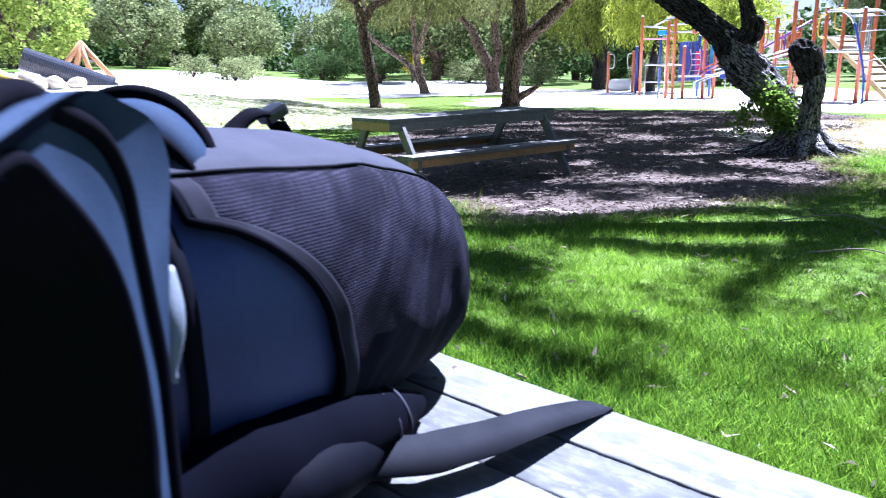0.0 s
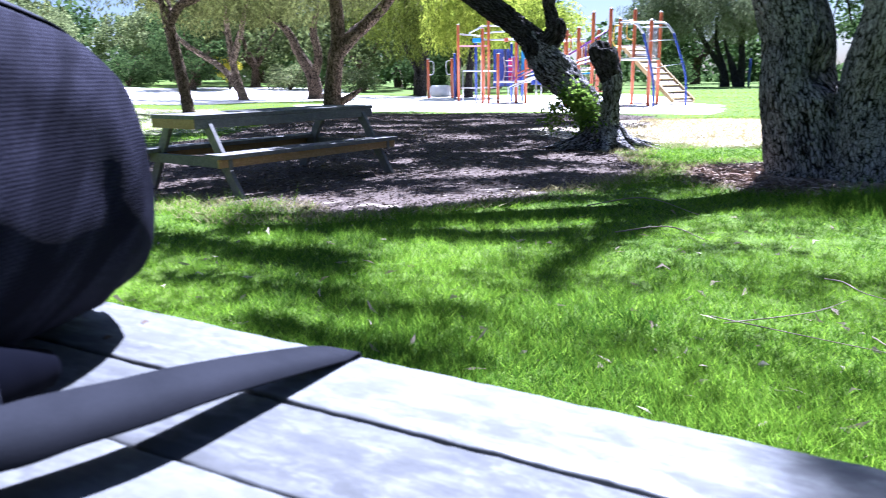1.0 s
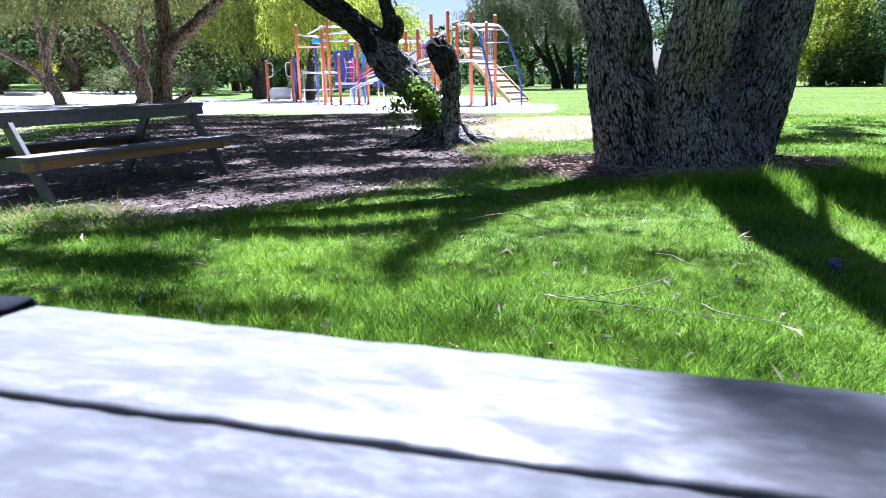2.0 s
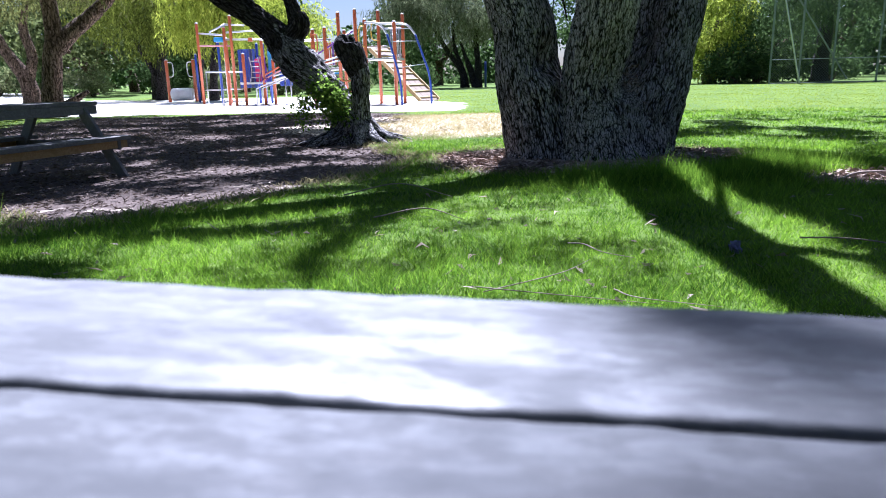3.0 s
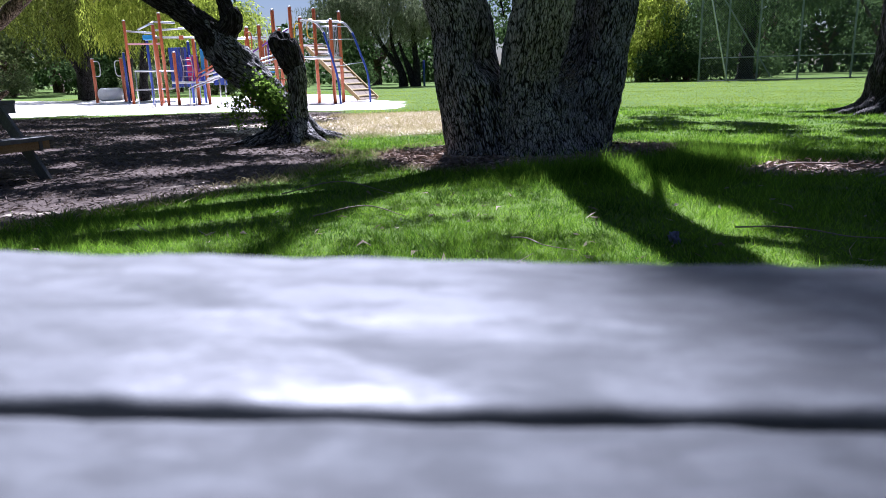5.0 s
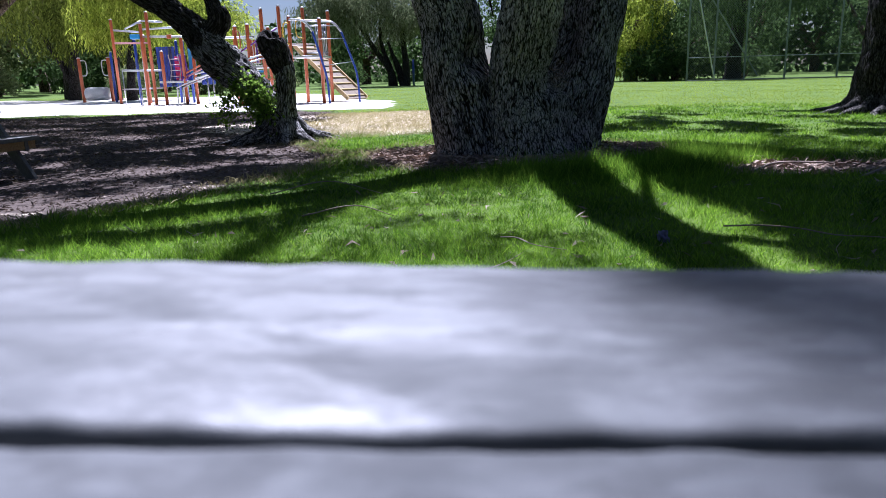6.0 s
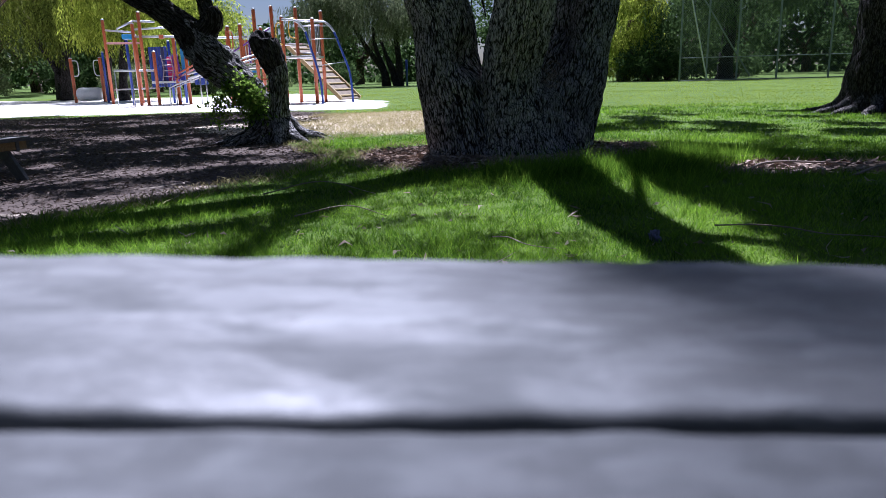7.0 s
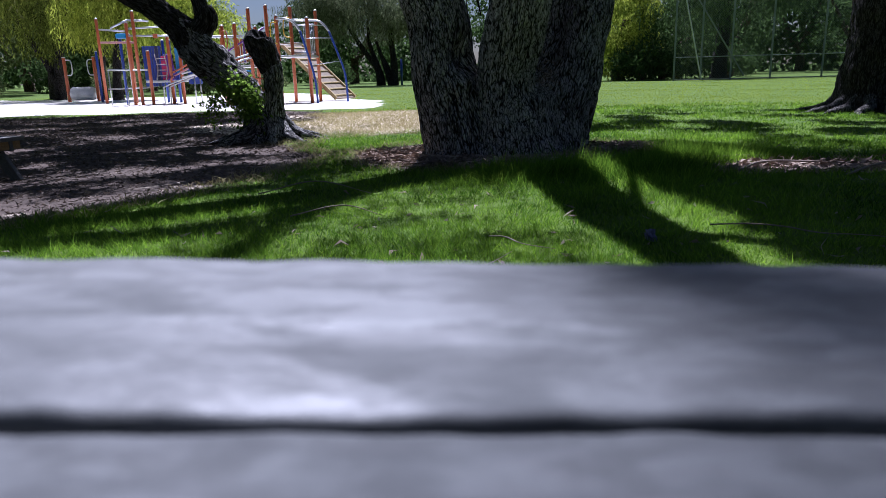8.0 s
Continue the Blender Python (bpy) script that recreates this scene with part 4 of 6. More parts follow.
limbed_tree(pose(-16.3, 46, gz(-16.3, 46)), "bright yellow-green tree behind the playground", [([(0, 0, -0.2), (0.2, 0, 1.0), (0.7, 0, 2.4), (1.2, 0, 4.2)], [0.5, 0.36, 0.26, 0.1]), ([(0, 0, 0.4), (-0.7, 0, 1.6), (-1.6, 0, 3.6)], [0.4, 0.28, 0.1])],
            lambda r: clump_cloud(r, (0, 0, 4.3), (4.2, 3.4, 2.0), 60, 0.6, 1.1), M_BARK_FAR, M_LEAF_YELLOW, 36, 300, 0.24, 0.06, hang=2)
limbed_tree(pose(-5.7, 57, 0), "dull grey-green weeping tree with clustered dark trunks", [([(1.0, 0, -0.2), (0.8, 0, 1.2), (-0.5, 0, 3.2), (-1.6, 0, 5.0)], [0.32, 0.22, 0.18, 0.10]), ([(1.2, 0.4, -0.2), (0.9, 0.4, 1.4), (0.3, 0.3, 3), (0.2, 0.3, 5)], [0.28, 0.19, 0.16, 0.09]),
            ([(1.9, 0, -0.2), (1.5, 0, 1.2), (0.8, 0, 3.4)], [0.26, 0.19, 0.10]), ([(2.1, 0, -0.2), (2.15, 0, 1.4), (2.0, 0, 4), (2.6, 0, 5.4)], [0.36, 0.27, 0.19, 0.10]), ([(2.2, 0.5, -0.2), (1.7, 0.4, 1.2), (0.9, 0.3, 2.9)], [0.20, 0.14, 0.09])],
            lambda r: clump_cloud(r, (0.3, 0, 6.7), (6.8, 4.2, 3.0), 100, 0.8, 1.5), M_BARK_DARK, M_LEAF_SHADE, 37, 240, 0.28, 0.06, hang=14)
limbed_tree(pose(12.4, 50, 0), "yellow-green tree with low drooping boughs", [([(0, 0, -0.2), (0, 0, 1.4), (0.4, 0, 4.0)], [0.5, 0.4, 0.2])],
            lambda r: clump_cloud(r, (-0.2, 0, 4.5), (3.0, 3.0, 4.0), 74, 0.6, 1.1), M_BARK_FAR, M_LEAF_YELLOW, 38, 210, 0.28, 0.07, hang=8)
limbed_tree(pose(18.6, 48.0, 0), "thick-trunked dark tree behind the tall fence", [([(0, 0, -0.2), (0, 0, 0.4), (0.1, 0, 2.6), (0.4, 0, 6.0)], [0.8, 0.5, 0.42, 0.25])],
            lambda r: clump_cloud(r, (0.4, 0, 5.4), (5.4, 3.6, 3.3), 52, 0.8, 1.4), M_BARK_DARK, M_LEAF_DARK, 39, 170, 0.3, 0.07, hang=8)


def right_tree():
    t = thing("tree", pose(7.35, 12.15, -0.02), "dark-trunked tree with pale spreading surface roots", "tree", "trees")
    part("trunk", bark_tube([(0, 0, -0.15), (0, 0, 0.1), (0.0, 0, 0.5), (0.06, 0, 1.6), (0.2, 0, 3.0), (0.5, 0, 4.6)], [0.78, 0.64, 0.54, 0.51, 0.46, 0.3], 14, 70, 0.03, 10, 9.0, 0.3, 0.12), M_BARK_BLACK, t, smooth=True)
    for k, a in enumerate((-3.0, -2.6, -2.15, -1.7, -1.2, -0.7, 0.2, 1.4, 2.4)):
        c, s = math.cos(a), math.sin(a)
        part("root", limb([(c * 0.50, s * 0.50, 0.24), (c * 0.70, s * 0.70, 0.10), (c * 0.98 + 0.16 * s, s * 0.95, 0.04), (c * 1.35, s * 1.3 - 0.2 * c, -0.04)], [0.11, 0.09, 0.06, 0.025], seg=16, rough=0.3, freq=9, seed=k), M_BARK_ROOT, t, "pale exposed root", True)
    r = np.random.default_rng(8)
    spots = [(-4.2, -1.9, 0.8), (-3.0, -2.2, 0.9), (-1.6, -2.6, 0.8), (-0.2, -2.4, 0.9), (1.0, -2.6, 0.9), (-5.2, -1.2, 0.6), (-2.2, -3.6, 0.6), (-0.6, -4.0, 0.7), (0.8, -4.4, 0.8), (-3.6, 0.9, 0.6), (-4.8, -0.8, 0.7), (-2.5, -0.3, 0.6), (-0.2, 1.0, 0.9), (1.5, 0.5, 0.9), (-4.6, -2.2, 0.5), (-3.6, -1.3, 0.6), (-1.0, -1.6, 0.6), (-5.6, -2.8, 0.4), (-3.4, -2.9, 0.5)]
    v, f = crown(boughs(r, spots, 5.0, 6.6) + clump_cloud(r, (0.3, 2.4, 6.8), (3.0, 2.4, 1.0), 12, 0.5, 0.9), 2600, 0.18, 0.05, r)
    leaf_part("crown", v, f, M_LEAF_DARK, t)


right_tree()


def park_tree(seed, h, spread, leaf_mat, trunk_r, fork=1.6, bare=1.0, per=120, size=0.31, width=0.22):
    """A tree for the park's edge, at the origin; copies of it are set about."""
    r = np.random.default_rng(seed)
    t = thing("tree", pose(0, 0, 0), "", "tree", "trees")
    top = Vector((0.2, 0, fork))
    limbs = [([(0, 0, -0.3), (0.05, 0, 0.15), (0.1, 0.05, fork * 0.55), top], [trunk_r * 1.5, trunk_r * 1.05, trunk_r * 0.9, trunk_r * 0.8])]
    for k in range(4):
        a = k * 1.6 + r.uniform(-0.4, 0.4)
        e = Vector((math.cos(a) * spread * 0.6, math.sin(a) * spread * 0.6, h * r.uniform(0.6, 0.8)))
        mid = top.lerp(e, 0.5) + Vector((r.uniform(-.3, .3), r.uniform(-.3, .3), -0.2))
        limbs.append(([top - Vector((0, 0, 0.15)), mid, e], [trunk_r * 0.7, trunk_r * 0.42, trunk_r * 0.15]))
    for k, (pts, radii) in enumerate(limbs):
        part("trunk" if k == 0 else "limb", limb(pts, radii, n=6, seg=10, rough=0.12, seed=seed + k), M_BARK_FAR, t, smooth=True)
    cl = clump_cloud(r, (0, 0, (h + bare) / 2), (spread, spread, (h - bare) / 2), 80, spread * 0.13, spread * 0.24, 0.55)
    v, f = crown(cl, per, size, width, r, 0.15, 0.7, 0.7)
    leaf_part("crown", v, f, leaf_mat, t)
    return t


def place(proto, spots, label):
    """Puts the tree at the first spot and copies of it at the others."""
    for k, (x, y, s, turn) in enumerate(spots):
        m = pose(x, y, gz(x, y), 0, 0, turn)
        ob = proto if k == 0 else copy_thing(proto, m)
        ob.matrix_world = m @ Matrix.Diagonal((s, s, s, 1))
        tagged(ob, label)


place(park_tree(24, 10.0, 5.5, M_LEAF_DARK, 0.4, 1.8, 0.9, 105), [(-9, 76, 1.2, 50), (40, 80, 1.3, 190), (10, 84, 1.4, 90), (-47, 62, 1.1, 70), (-33, 58, 1.0, 200), (28, 70, 1.2, 300), (36, 62, 1.1, 130), (46, 60, 1.2, 10), (56, 74, 1.4, 20), (-31, 76, 1.1, 210), (-43, 43, 0.62, 20), (-38.5, 38, 0.55, 110)], "dense dark green tree at the park's edge")
place(park_tree(25, 8.5, 5.0, M_LEAF_GREY, 0.4, 1.4, 0.6, 165), [(-60, 40, 0.82, 0), (-72, 46, 0.9, 60), (-54, 47, 0.72, 120), (-75, 30, 0.95, 200), (-64, 22, 0.85, 300), (-62, 60, 1.1, 20), (-44, 52, 0.9, 240), (-57, 29, 0.72, 45), (-52, 36, 0.62, 250)], "rounded grey-green tree at the park's edge")
place(park_tree(26, 7.0, 4.6, M_LEAF_ROUND, 0.36, 1.6, 1.4, 130), [(-38, 44, 1.0, 0), (-30, 47, 1.0, 60), (-66, 37, 1.05, 140), (-52, 19, 0.85, 220), (-24, 60, 1.2, 100), (-5, -10, 1.1, 30), (6, -11, 1.2, 150), (-14, -7, 1.2, 260), (15, -6, 1.2, 80)], "muted green tree at the park's edge")


def shrub(seed, leaf_mat):
    r = np.random.default_rng(seed)
    t = thing("shrub", pose(0, 0, 0), "", "shrub", "shrubs")
    for k in range(5):
        a = k * 1.3
        part("stem", limb([(0, 0, -0.1), (math.cos(a) * 0.3, math.sin(a) * 0.3, 0.6), (math.cos(a) * 0.8, math.sin(a) * 0.8, 1.3)], [0.06, 0.04, 0.02], n=4, seg=6), M_BARK_FAR, t)
    v, f = crown(clump_cloud(r, (0, 0, 0.78), (1.5, 1.3, 0.72), 30, 0.32, 0.55), 420, 0.2, 0.07, r, 0.1)
    leaf_part("foliage", v, f, leaf_mat, t)
    return t


place(shrub(41, M_LEAF_GREY), [(-38.5, 25.5, 0.85, 0), (-40.5, 27.8, 0.95, 70), (-39.4, 23.2, 0.8, 200), (-33, 42, 1.1, 20), (-28, 44, 1.1, 50), (-21, 48, 1.2, 0), (-14.5, 44, 1.0, 90), (-11, 45, 1.0, 10)], "pale green shrub at the lawn's far edge")
place(shrub(42, M_LEAF_DARK), [(15.0, 48.6, 2.1, 0), (13.4, 47.6, 1.5, 20), (17.0, 52, 2.4, 60), (-9, 62, 1.2, 100), (1.5, 64, 0.9, 100), (21, 52, 1.4, 0), (-36, 50, 1.6, 30), (-28, 54, 1.7, 80), (14.3, 50.5, 1.3, 200), (-45, 38, 1.3, 60), (-48, 41, 1.6, 10)], "dark green shrub at the lawn's far edge")

limbed_tree(pose(-37.3, 40.4, gz(-37.3, 40.4)), "narrow bright yellow young tree at the lawn's far edge", [([(0, 0, -0.2), (0.05, 0, 0.8), (0, 0, 2.6)], [0.09, 0.07, 0.03])],
            lambda r: clump_cloud(r, (0, 0, 2.1), (0.75, 0.75, 1.5), 22, 0.3, 0.5), M_BARK_FAR, M_LEAF_GOLD, 45, 420, 0.16, 0.09)
place(park_tree(27, 8.0, 4.2, M_LEAF_FRESH, 0.3, 1.6, 0.8, 170), [(-46, 16.5, 0.85, 0), (-50, 13.0, 0.9, 130)], "fresh light green tree behind the sandy mound")


def far_woods():
    """The continuous wall of trees round the park."""
    r = np.random.default_rng(77)
    cl = []
    for k in range(1100):
        a = radians(r.uniform(-95, 75) if k < 850 else r.uniform(75, 265))
        d = r.uniform(86, 120)
        deg = math.degrees(a)
        low = abs(deg - 3.4) < 2.8 or abs(deg + 15.6) < 1.5
        tall = 10.5 if -80 < deg < -42 else 13.0
        cl.append((math.sin(a) * d, math.cos(a) * d, r.uniform(-0.5, 2.5 if low else tall) * (0.72 + 0.28 * math.sin(a * 23) * math.sin(a * 9 + 1)) + float(height(math.sin(a) * d, math.cos(a) * d)), r.uniform(1.6, 1.9 if low else 3.2)))
    v, f = crown(cl, 17, 0.85, 0.55, r, 0.2)
    tagged(new("far_woods", mesh_from("far_woods", v, f, M_LEAF_DARK)), "dark belt of trees round the park", "woods", kind="stuff")


far_woods()

# ---- playground ----
def bar(name, a, b, r, mat, parent, label="", seg=10):
    return part(name, tube([a, b], r, seg), mat, parent, label, True)


def bent(name, pts, r, mat, parent, label="", n=6):
    return part(name, tube(curve_points(pts, n), r, 10), mat, parent, label, True)


def capped_post(x, y, top, mat, parent, r=0.057):
    z = gz(x, y)
    p = part("post", tube([(x, y, z - 0.2), (x, y, top - 0.02), (x, y, top)], [r, r, r * 0.8], 12), mat, parent, smooth=True)
    part("cap", tube([(x, y, top), (x, y, top + 0.025), (x, y, top + 0.04)], [r * 1.1, r * 1.05, r * 0.5], 12), M_STEEL, p, smooth=True)
    return p


def tower():
    t = thing("climbing_frame", pose(0, 0, 0), "orange-posted playground tower with a raised deck and timber ramp", "climbing frame", "playground equipment")
    for x, y, h in ((-5.07, 23.0, 2.68), (-4.11, 23.0, 2.60), (-4.92, 24.5, 3.08), (-4.1, 24.6, 2.95)):
        capped_post(x, y, h, M_ORANGE, t)
    for k in range(8):
        part("deck_board", box((1.05, 0.18, 0.06), (-4.59, 23.08 + k * 0.205, 1.47), 0.01), M_STEEL, t)
    part("deck_board", box((0.9, 0.5, 0.05), (-5.15, 24.9, 1.93), 0.01), M_STEEL, t)
    for k in range(7):
        bar("baluster", (-4.52 + k * 0.055, 24.55, 1.5), (-4.52 + k * 0.055, 24.55, 2.55), 0.016, M_STEEL, t)
    for z in (2.5, 1.62):
        bar("rail", (-4.92, 24.5, z), (-4.1, 24.6, z), 0.025, M_STEEL, t)
    # ramp with cleats, falling towards the lawn
    a, b = Vector((-5.3, 26.3, 1.92)), Vector((-3.28, 24.9, 0.06))
    d = b - a
    ux = d.normalized()
    uy = Vector((-ux.y, ux.x, 0)).normalized()
    rot = Matrix((ux, uy, ux.cross(uy))).transposed().to_4x4()
    for s in (-1, 0, 1):
        part("ramp_plank", box((d.length, 0.30, 0.04), (a + b) / 2 + uy * s * 0.31, 0.006, rot=rot), M_DECK, t)
    for s in (-1, 1):
        part("ramp_side", box((d.length, 0.05, 0.14), (a + b) / 2 + uy * s * 0.49 + Vector((0, 0, 0.02)), 0.006, rot=rot), M_YELLOW_WOOD, t, "yellowed timber ramp edge")
    for k in range(9):
        part("cleat", box((0.05, 0.92, 0.04), a + d * ((k + 0.5) / 9) + ux.cross(uy) * 0.035, 0.005, rot=rot), M_YELLOW_WOOD, t)
    bent("handle", [(-5.07, 22.95, 2.5), (-5.22, 22.9, 2.45), (-5.24, 22.9, 1.95), (-5.07, 22.95, 1.85)], 0.02, M_YELLOW, t)
    bent("handle", [(-4.92, 24.45, 2.75), (-5.12, 24.4, 2.7), (-5.14, 24.4, 2.2), (-4.92, 24.45, 2.1)], 0.02, M_YELLOW, t)
    # arched blue climber
    one = [(-5.0, 22.7, 2.57), (-4.66, 22.6, 2.56), (-4.42, 22.6, 2.42), (-4.27, 22.6, 2.2), (-4.05, 22.6, 1.4), (-3.9, 22.6, 0.7), (-3.86, 22.6, -0.2)]
    two = [(-4.86, 23.8, 2.62), (-4.0, 23.8, 2.58), (-3.74, 23.8, 2.47), (-3.56, 23.8, 2.24), (-3.3, 23.8, 1.5), (-3.11, 23.8, 0.85), (-3.06, 23.8, -0.2)]
    bent("arch_rail", one[3:], 0.035, M_BLUE, t, "blue arched climbing rail")
    bent("arch_top", one[:4], 0.035, M_STEEL, t, "galvanised top of the arched rail")
    bent("arch_rail", two[3:], 0.035, M_BLUE, t, "blue arched climbing rail")
    bent("arch_top", two[:4], 0.035, M_STEEL, t, "galvanised top of the arched rail")
    ca, cb = curve_points(one, 6), curve_points(two, 6)
    for i in (3, 9, 14, 20, 26):
        bar("rung", ca[i], cb[i], 0.013, M_STEEL, t)
    return t


def back_tower():
    t = thing("climbing_frame", pose(0, 0, 0), "orange playground tower with picket panels and silver handrails", "climbing frame", "playground equipment")
    for x, y, h in ((-6.85, 23.2, 2.45), (-6.45, 23.2, 2.5), (-5.98, 23.2, 2.95), (-5.56, 23.8, 3.08), (-7.3, 24.6, 2.45), (-6.2, 24.8, 2.5)):
        capped_post(x, y, h, M_ORANGE, t)
    part("deck", box((1.5, 1.4, 0.07), (-6.5, 24.0, 1.2), 0.01), M_STEEL, t)
    for k in range(9):
        part("picket", box((0.055, 0.03, 0.75), (-6.75 + k * 0.085, 24.3, 1.72), 0.008), M_ORANGE if k % 3 else M_PURPLE, t)
    bar("rail", (-8.3, 23.2, 2.13), (-6.25, 23.2, 2.12), 0.04, M_STEEL, t)
    for dz in (0, -0.12):
        bar("handrail", (-8.2, 23.0, 1.02 + dz), (-5.85, 23.0, 1.60 + dz), 0.028, M_STEEL, t)
    bar("brace", (-6.9, 23.3, 1.6), (-5.6, 23.6, 2.4), 0.03, M_PURPLE, t)
    bar("rail", (-6.85, 23.2, 1.05), (-5.98, 23.2, 1.05), 0.03, M_CYAN, t)
    bent("handle", [(-6.85, 23.1, 2.3), (-6.7, 23.1, 2.25), (-6.7, 23.1, 1.8), (-6.85, 23.1, 1.75)], 0.02, M_ORANGE, t)
    part("ladder_step", box((0.5, 0.12, 0.04), (-5.75, 23.4, 0.8), 0.008), M_ORANGE, t)
    part("ladder_step", box((0.5, 0.12, 0.04), (-5.75, 23.4, 0.45), 0.008), M_ORANGE, t)
    return t


def play_block():
    t = thing("climbing_frame", pose(0, 0, 0), "blue and orange climbing frame with magenta panel and silver bars", "climbing frame", "playground equipment")
    for x, y, h in ((-13.48, 29.0, 3.25), (-11.05, 26.0, 2.83), (-10.79, 26.0, 3.22), (-10.40, 26.0, 1.86), (-9.65, 26.0, 2.32), (-9.26, 26.0, 1.63), (-12.1, 28.6, 2.6)):
        capped_post(x, y, h, M_ORANGE, t)
    for x, y, h in ((-11.5, 26.4, 2.32), (-14.6, 31.0, 2.1), (-10.45, 27.6, 2.3), (-10.2, 27.6, 2.3), (-9.9, 27.4, 2.1)):
        capped_post(x, y, h, M_BLUE, t, 0.05)
    capped_post(-11.33, 26.6, 2.32, M_STEEL, t, 0.05)
    bar("bar", (-13.4, 29.0, 2.85), (-11.4, 26.6, 2.6), 0.035, M_STEEL, t)
    for a, b in (((-11.61, 26, 2.68), (-11.0, 26, 2.93)), ((-11.0, 26, 2.93), (-10.24, 26, 2.88)), ((-11.07, 26, 2.4), (-9.0, 26, 2.35)), ((-11.9, 26, 1.25), (-10.4, 26, 1.21)), ((-11.6, 27.5, 2.75), (-10.2, 27.5, 2.8))):
        bar("bar", a, b, 0.035, M_STEEL, t)
    bar("bar", (-12.3, 26.6, 2.23), (-10.8, 26, 2.17), 0.035, M_PINKBAR, t, "faded pink bar")
    part("block", box((0.34, 0.25, 0.17), (-11.25, 26.0, 2.40), 0.03), M_CYAN, t, "light blue plastic block")
    part("clamp", box((0.16, 0.12, 0.14), (-10.05, 26.0, 2.37), 0.02), M_ORANGE, t)
    for k in range(6):
        part("slat", box((0.10, 0.04, 1.45), (-10.9 + k * 0.115, 26.9, 1.35), 0.01), M_BLUE if k != 4 else M_NAVYSLAT, t)
    part("panel", box((0.22, 0.05, 0.85), (-10.0, 26.4, 1.27), 0.02), M_PINK, t, "magenta plastic panel")
    for k in range(4):
        part("rung", box((0.24, 0.03, 0.03), (-10.0, 26.36, 0.95 + k * 0.2), 0.006), M_PURPLE, t)
    for dx in (0, 0.16):
        bent("slide_rail", [(-9.85 + dx, 26.3, 1.75), (-9.8 + dx, 26.2, 1.4), (-9.68 + dx, 26.0, 1.0), (-9.66 + dx, 25.7, 0.84)], 0.03, M_PURPLE, t)
    for dx in (0.0, 0.34):
        bent("net_rope", [(-10.25 + dx, 26.2, 1.75), (-10.18 + dx, 26.2, 1.3), (-10.22 + dx, 26.1, 0.85)], 0.018, M_STEEL, t)
    for k in range(4):
        bar("net_rung", (-10.22, 26.2, 1.0 + k * 0.2), (-9.88, 26.2, 1.0 + k * 0.2), 0.014, M_STEEL, t)
    part("deck", box((1.25, 1.0, 0.08), (-9.97, 26.5, 0.80), 0.015), M_STEEL, t)
    part("panel", box((0.26, 0.05, 0.9), (-9.42, 26.3, 1.5), 0.02), M_CYAN, t, "bright blue plastic panel")
    part("panel", box((0.8, 0.05, 0.5), (-10.2, 27.2, 0.98), 0.02), M_BLUE, t, "blue plastic panel")
    part("panel", box((0.5, 0.05, 0.55), (-9.0, 26.6, 0.95), 0.02), M_BLUE, t, "blue plastic panel")
    for dz in (0, 0.14):
        bar("rail", (-9.6, 26, 0.95 + dz), (-8.75, 25.6, 1.28 + dz), 0.03, M_ORANGE if dz else M_PINKBAR, t)
    for y in (25.3, 25.9):
        bent("handrail", [(-9.72, y, -0.1), (-9.7, y, 0.5), (-9.6, y, 0.64), (-8.6, y, 0.98), (-7.9, y, 1.12)], 0.025, M_STEEL, t)
        bar("leg", (-8.6, y, -0.1), (-8.6, y, 0.98), 0.025, M_STEEL, t)
    # low bar stand in front
    bar("bar", (-13.3, 28.9, 0.55), (-10.5, 26.0, 0.6), 0.03, M_STEEL, t)
    for x, y in ((-11.9, 26.0), (-11.05, 25.4)):
        bar("leg", (x, y, -0.1), (x, y, 1.25 if y > 25.5 else 0.6), 0.02, M_STEEL, t)
    return t


def step_gate():
    t = thing("balance_drum", pose(0, 0, 0), "white drum between two short orange posts with grab loops", "play drum", "playground equipment")
    for x, s in ((-17.05, 1), (-15.7, -1)):
        capped_post(x, 33.0, 1.95, M_ORANGE, t, 0.075)
        bent("grab_loop", [(x, 33, 1.85), (x + s * 0.28, 33, 1.82), (x + s * 0.32, 33, 1.5), (x + s * 0.26, 33, 1.2), (x, 33, 1.18)], 0.025, M_STEEL, t)
    part("drum", tube([(-16.88, 33, 0.35), (-16.8, 33, 0.35), (-15.95, 33, 0.35), (-15.85, 33, 0.35)], [0.26, 0.3, 0.3, 0.26], 24), M_WHITE, t, "white plastic drum", True)
    return t


tower()
back_tower()
play_block()
step_gate()
pole = thing("pole", pose(-1.35, 60, 0), "blue painted pole beyond the playground", "pole")
part("pole", tube([(0, 0, -0.2), (0, 0, 2.2)], 0.22, 12), M_BLUE, pole)

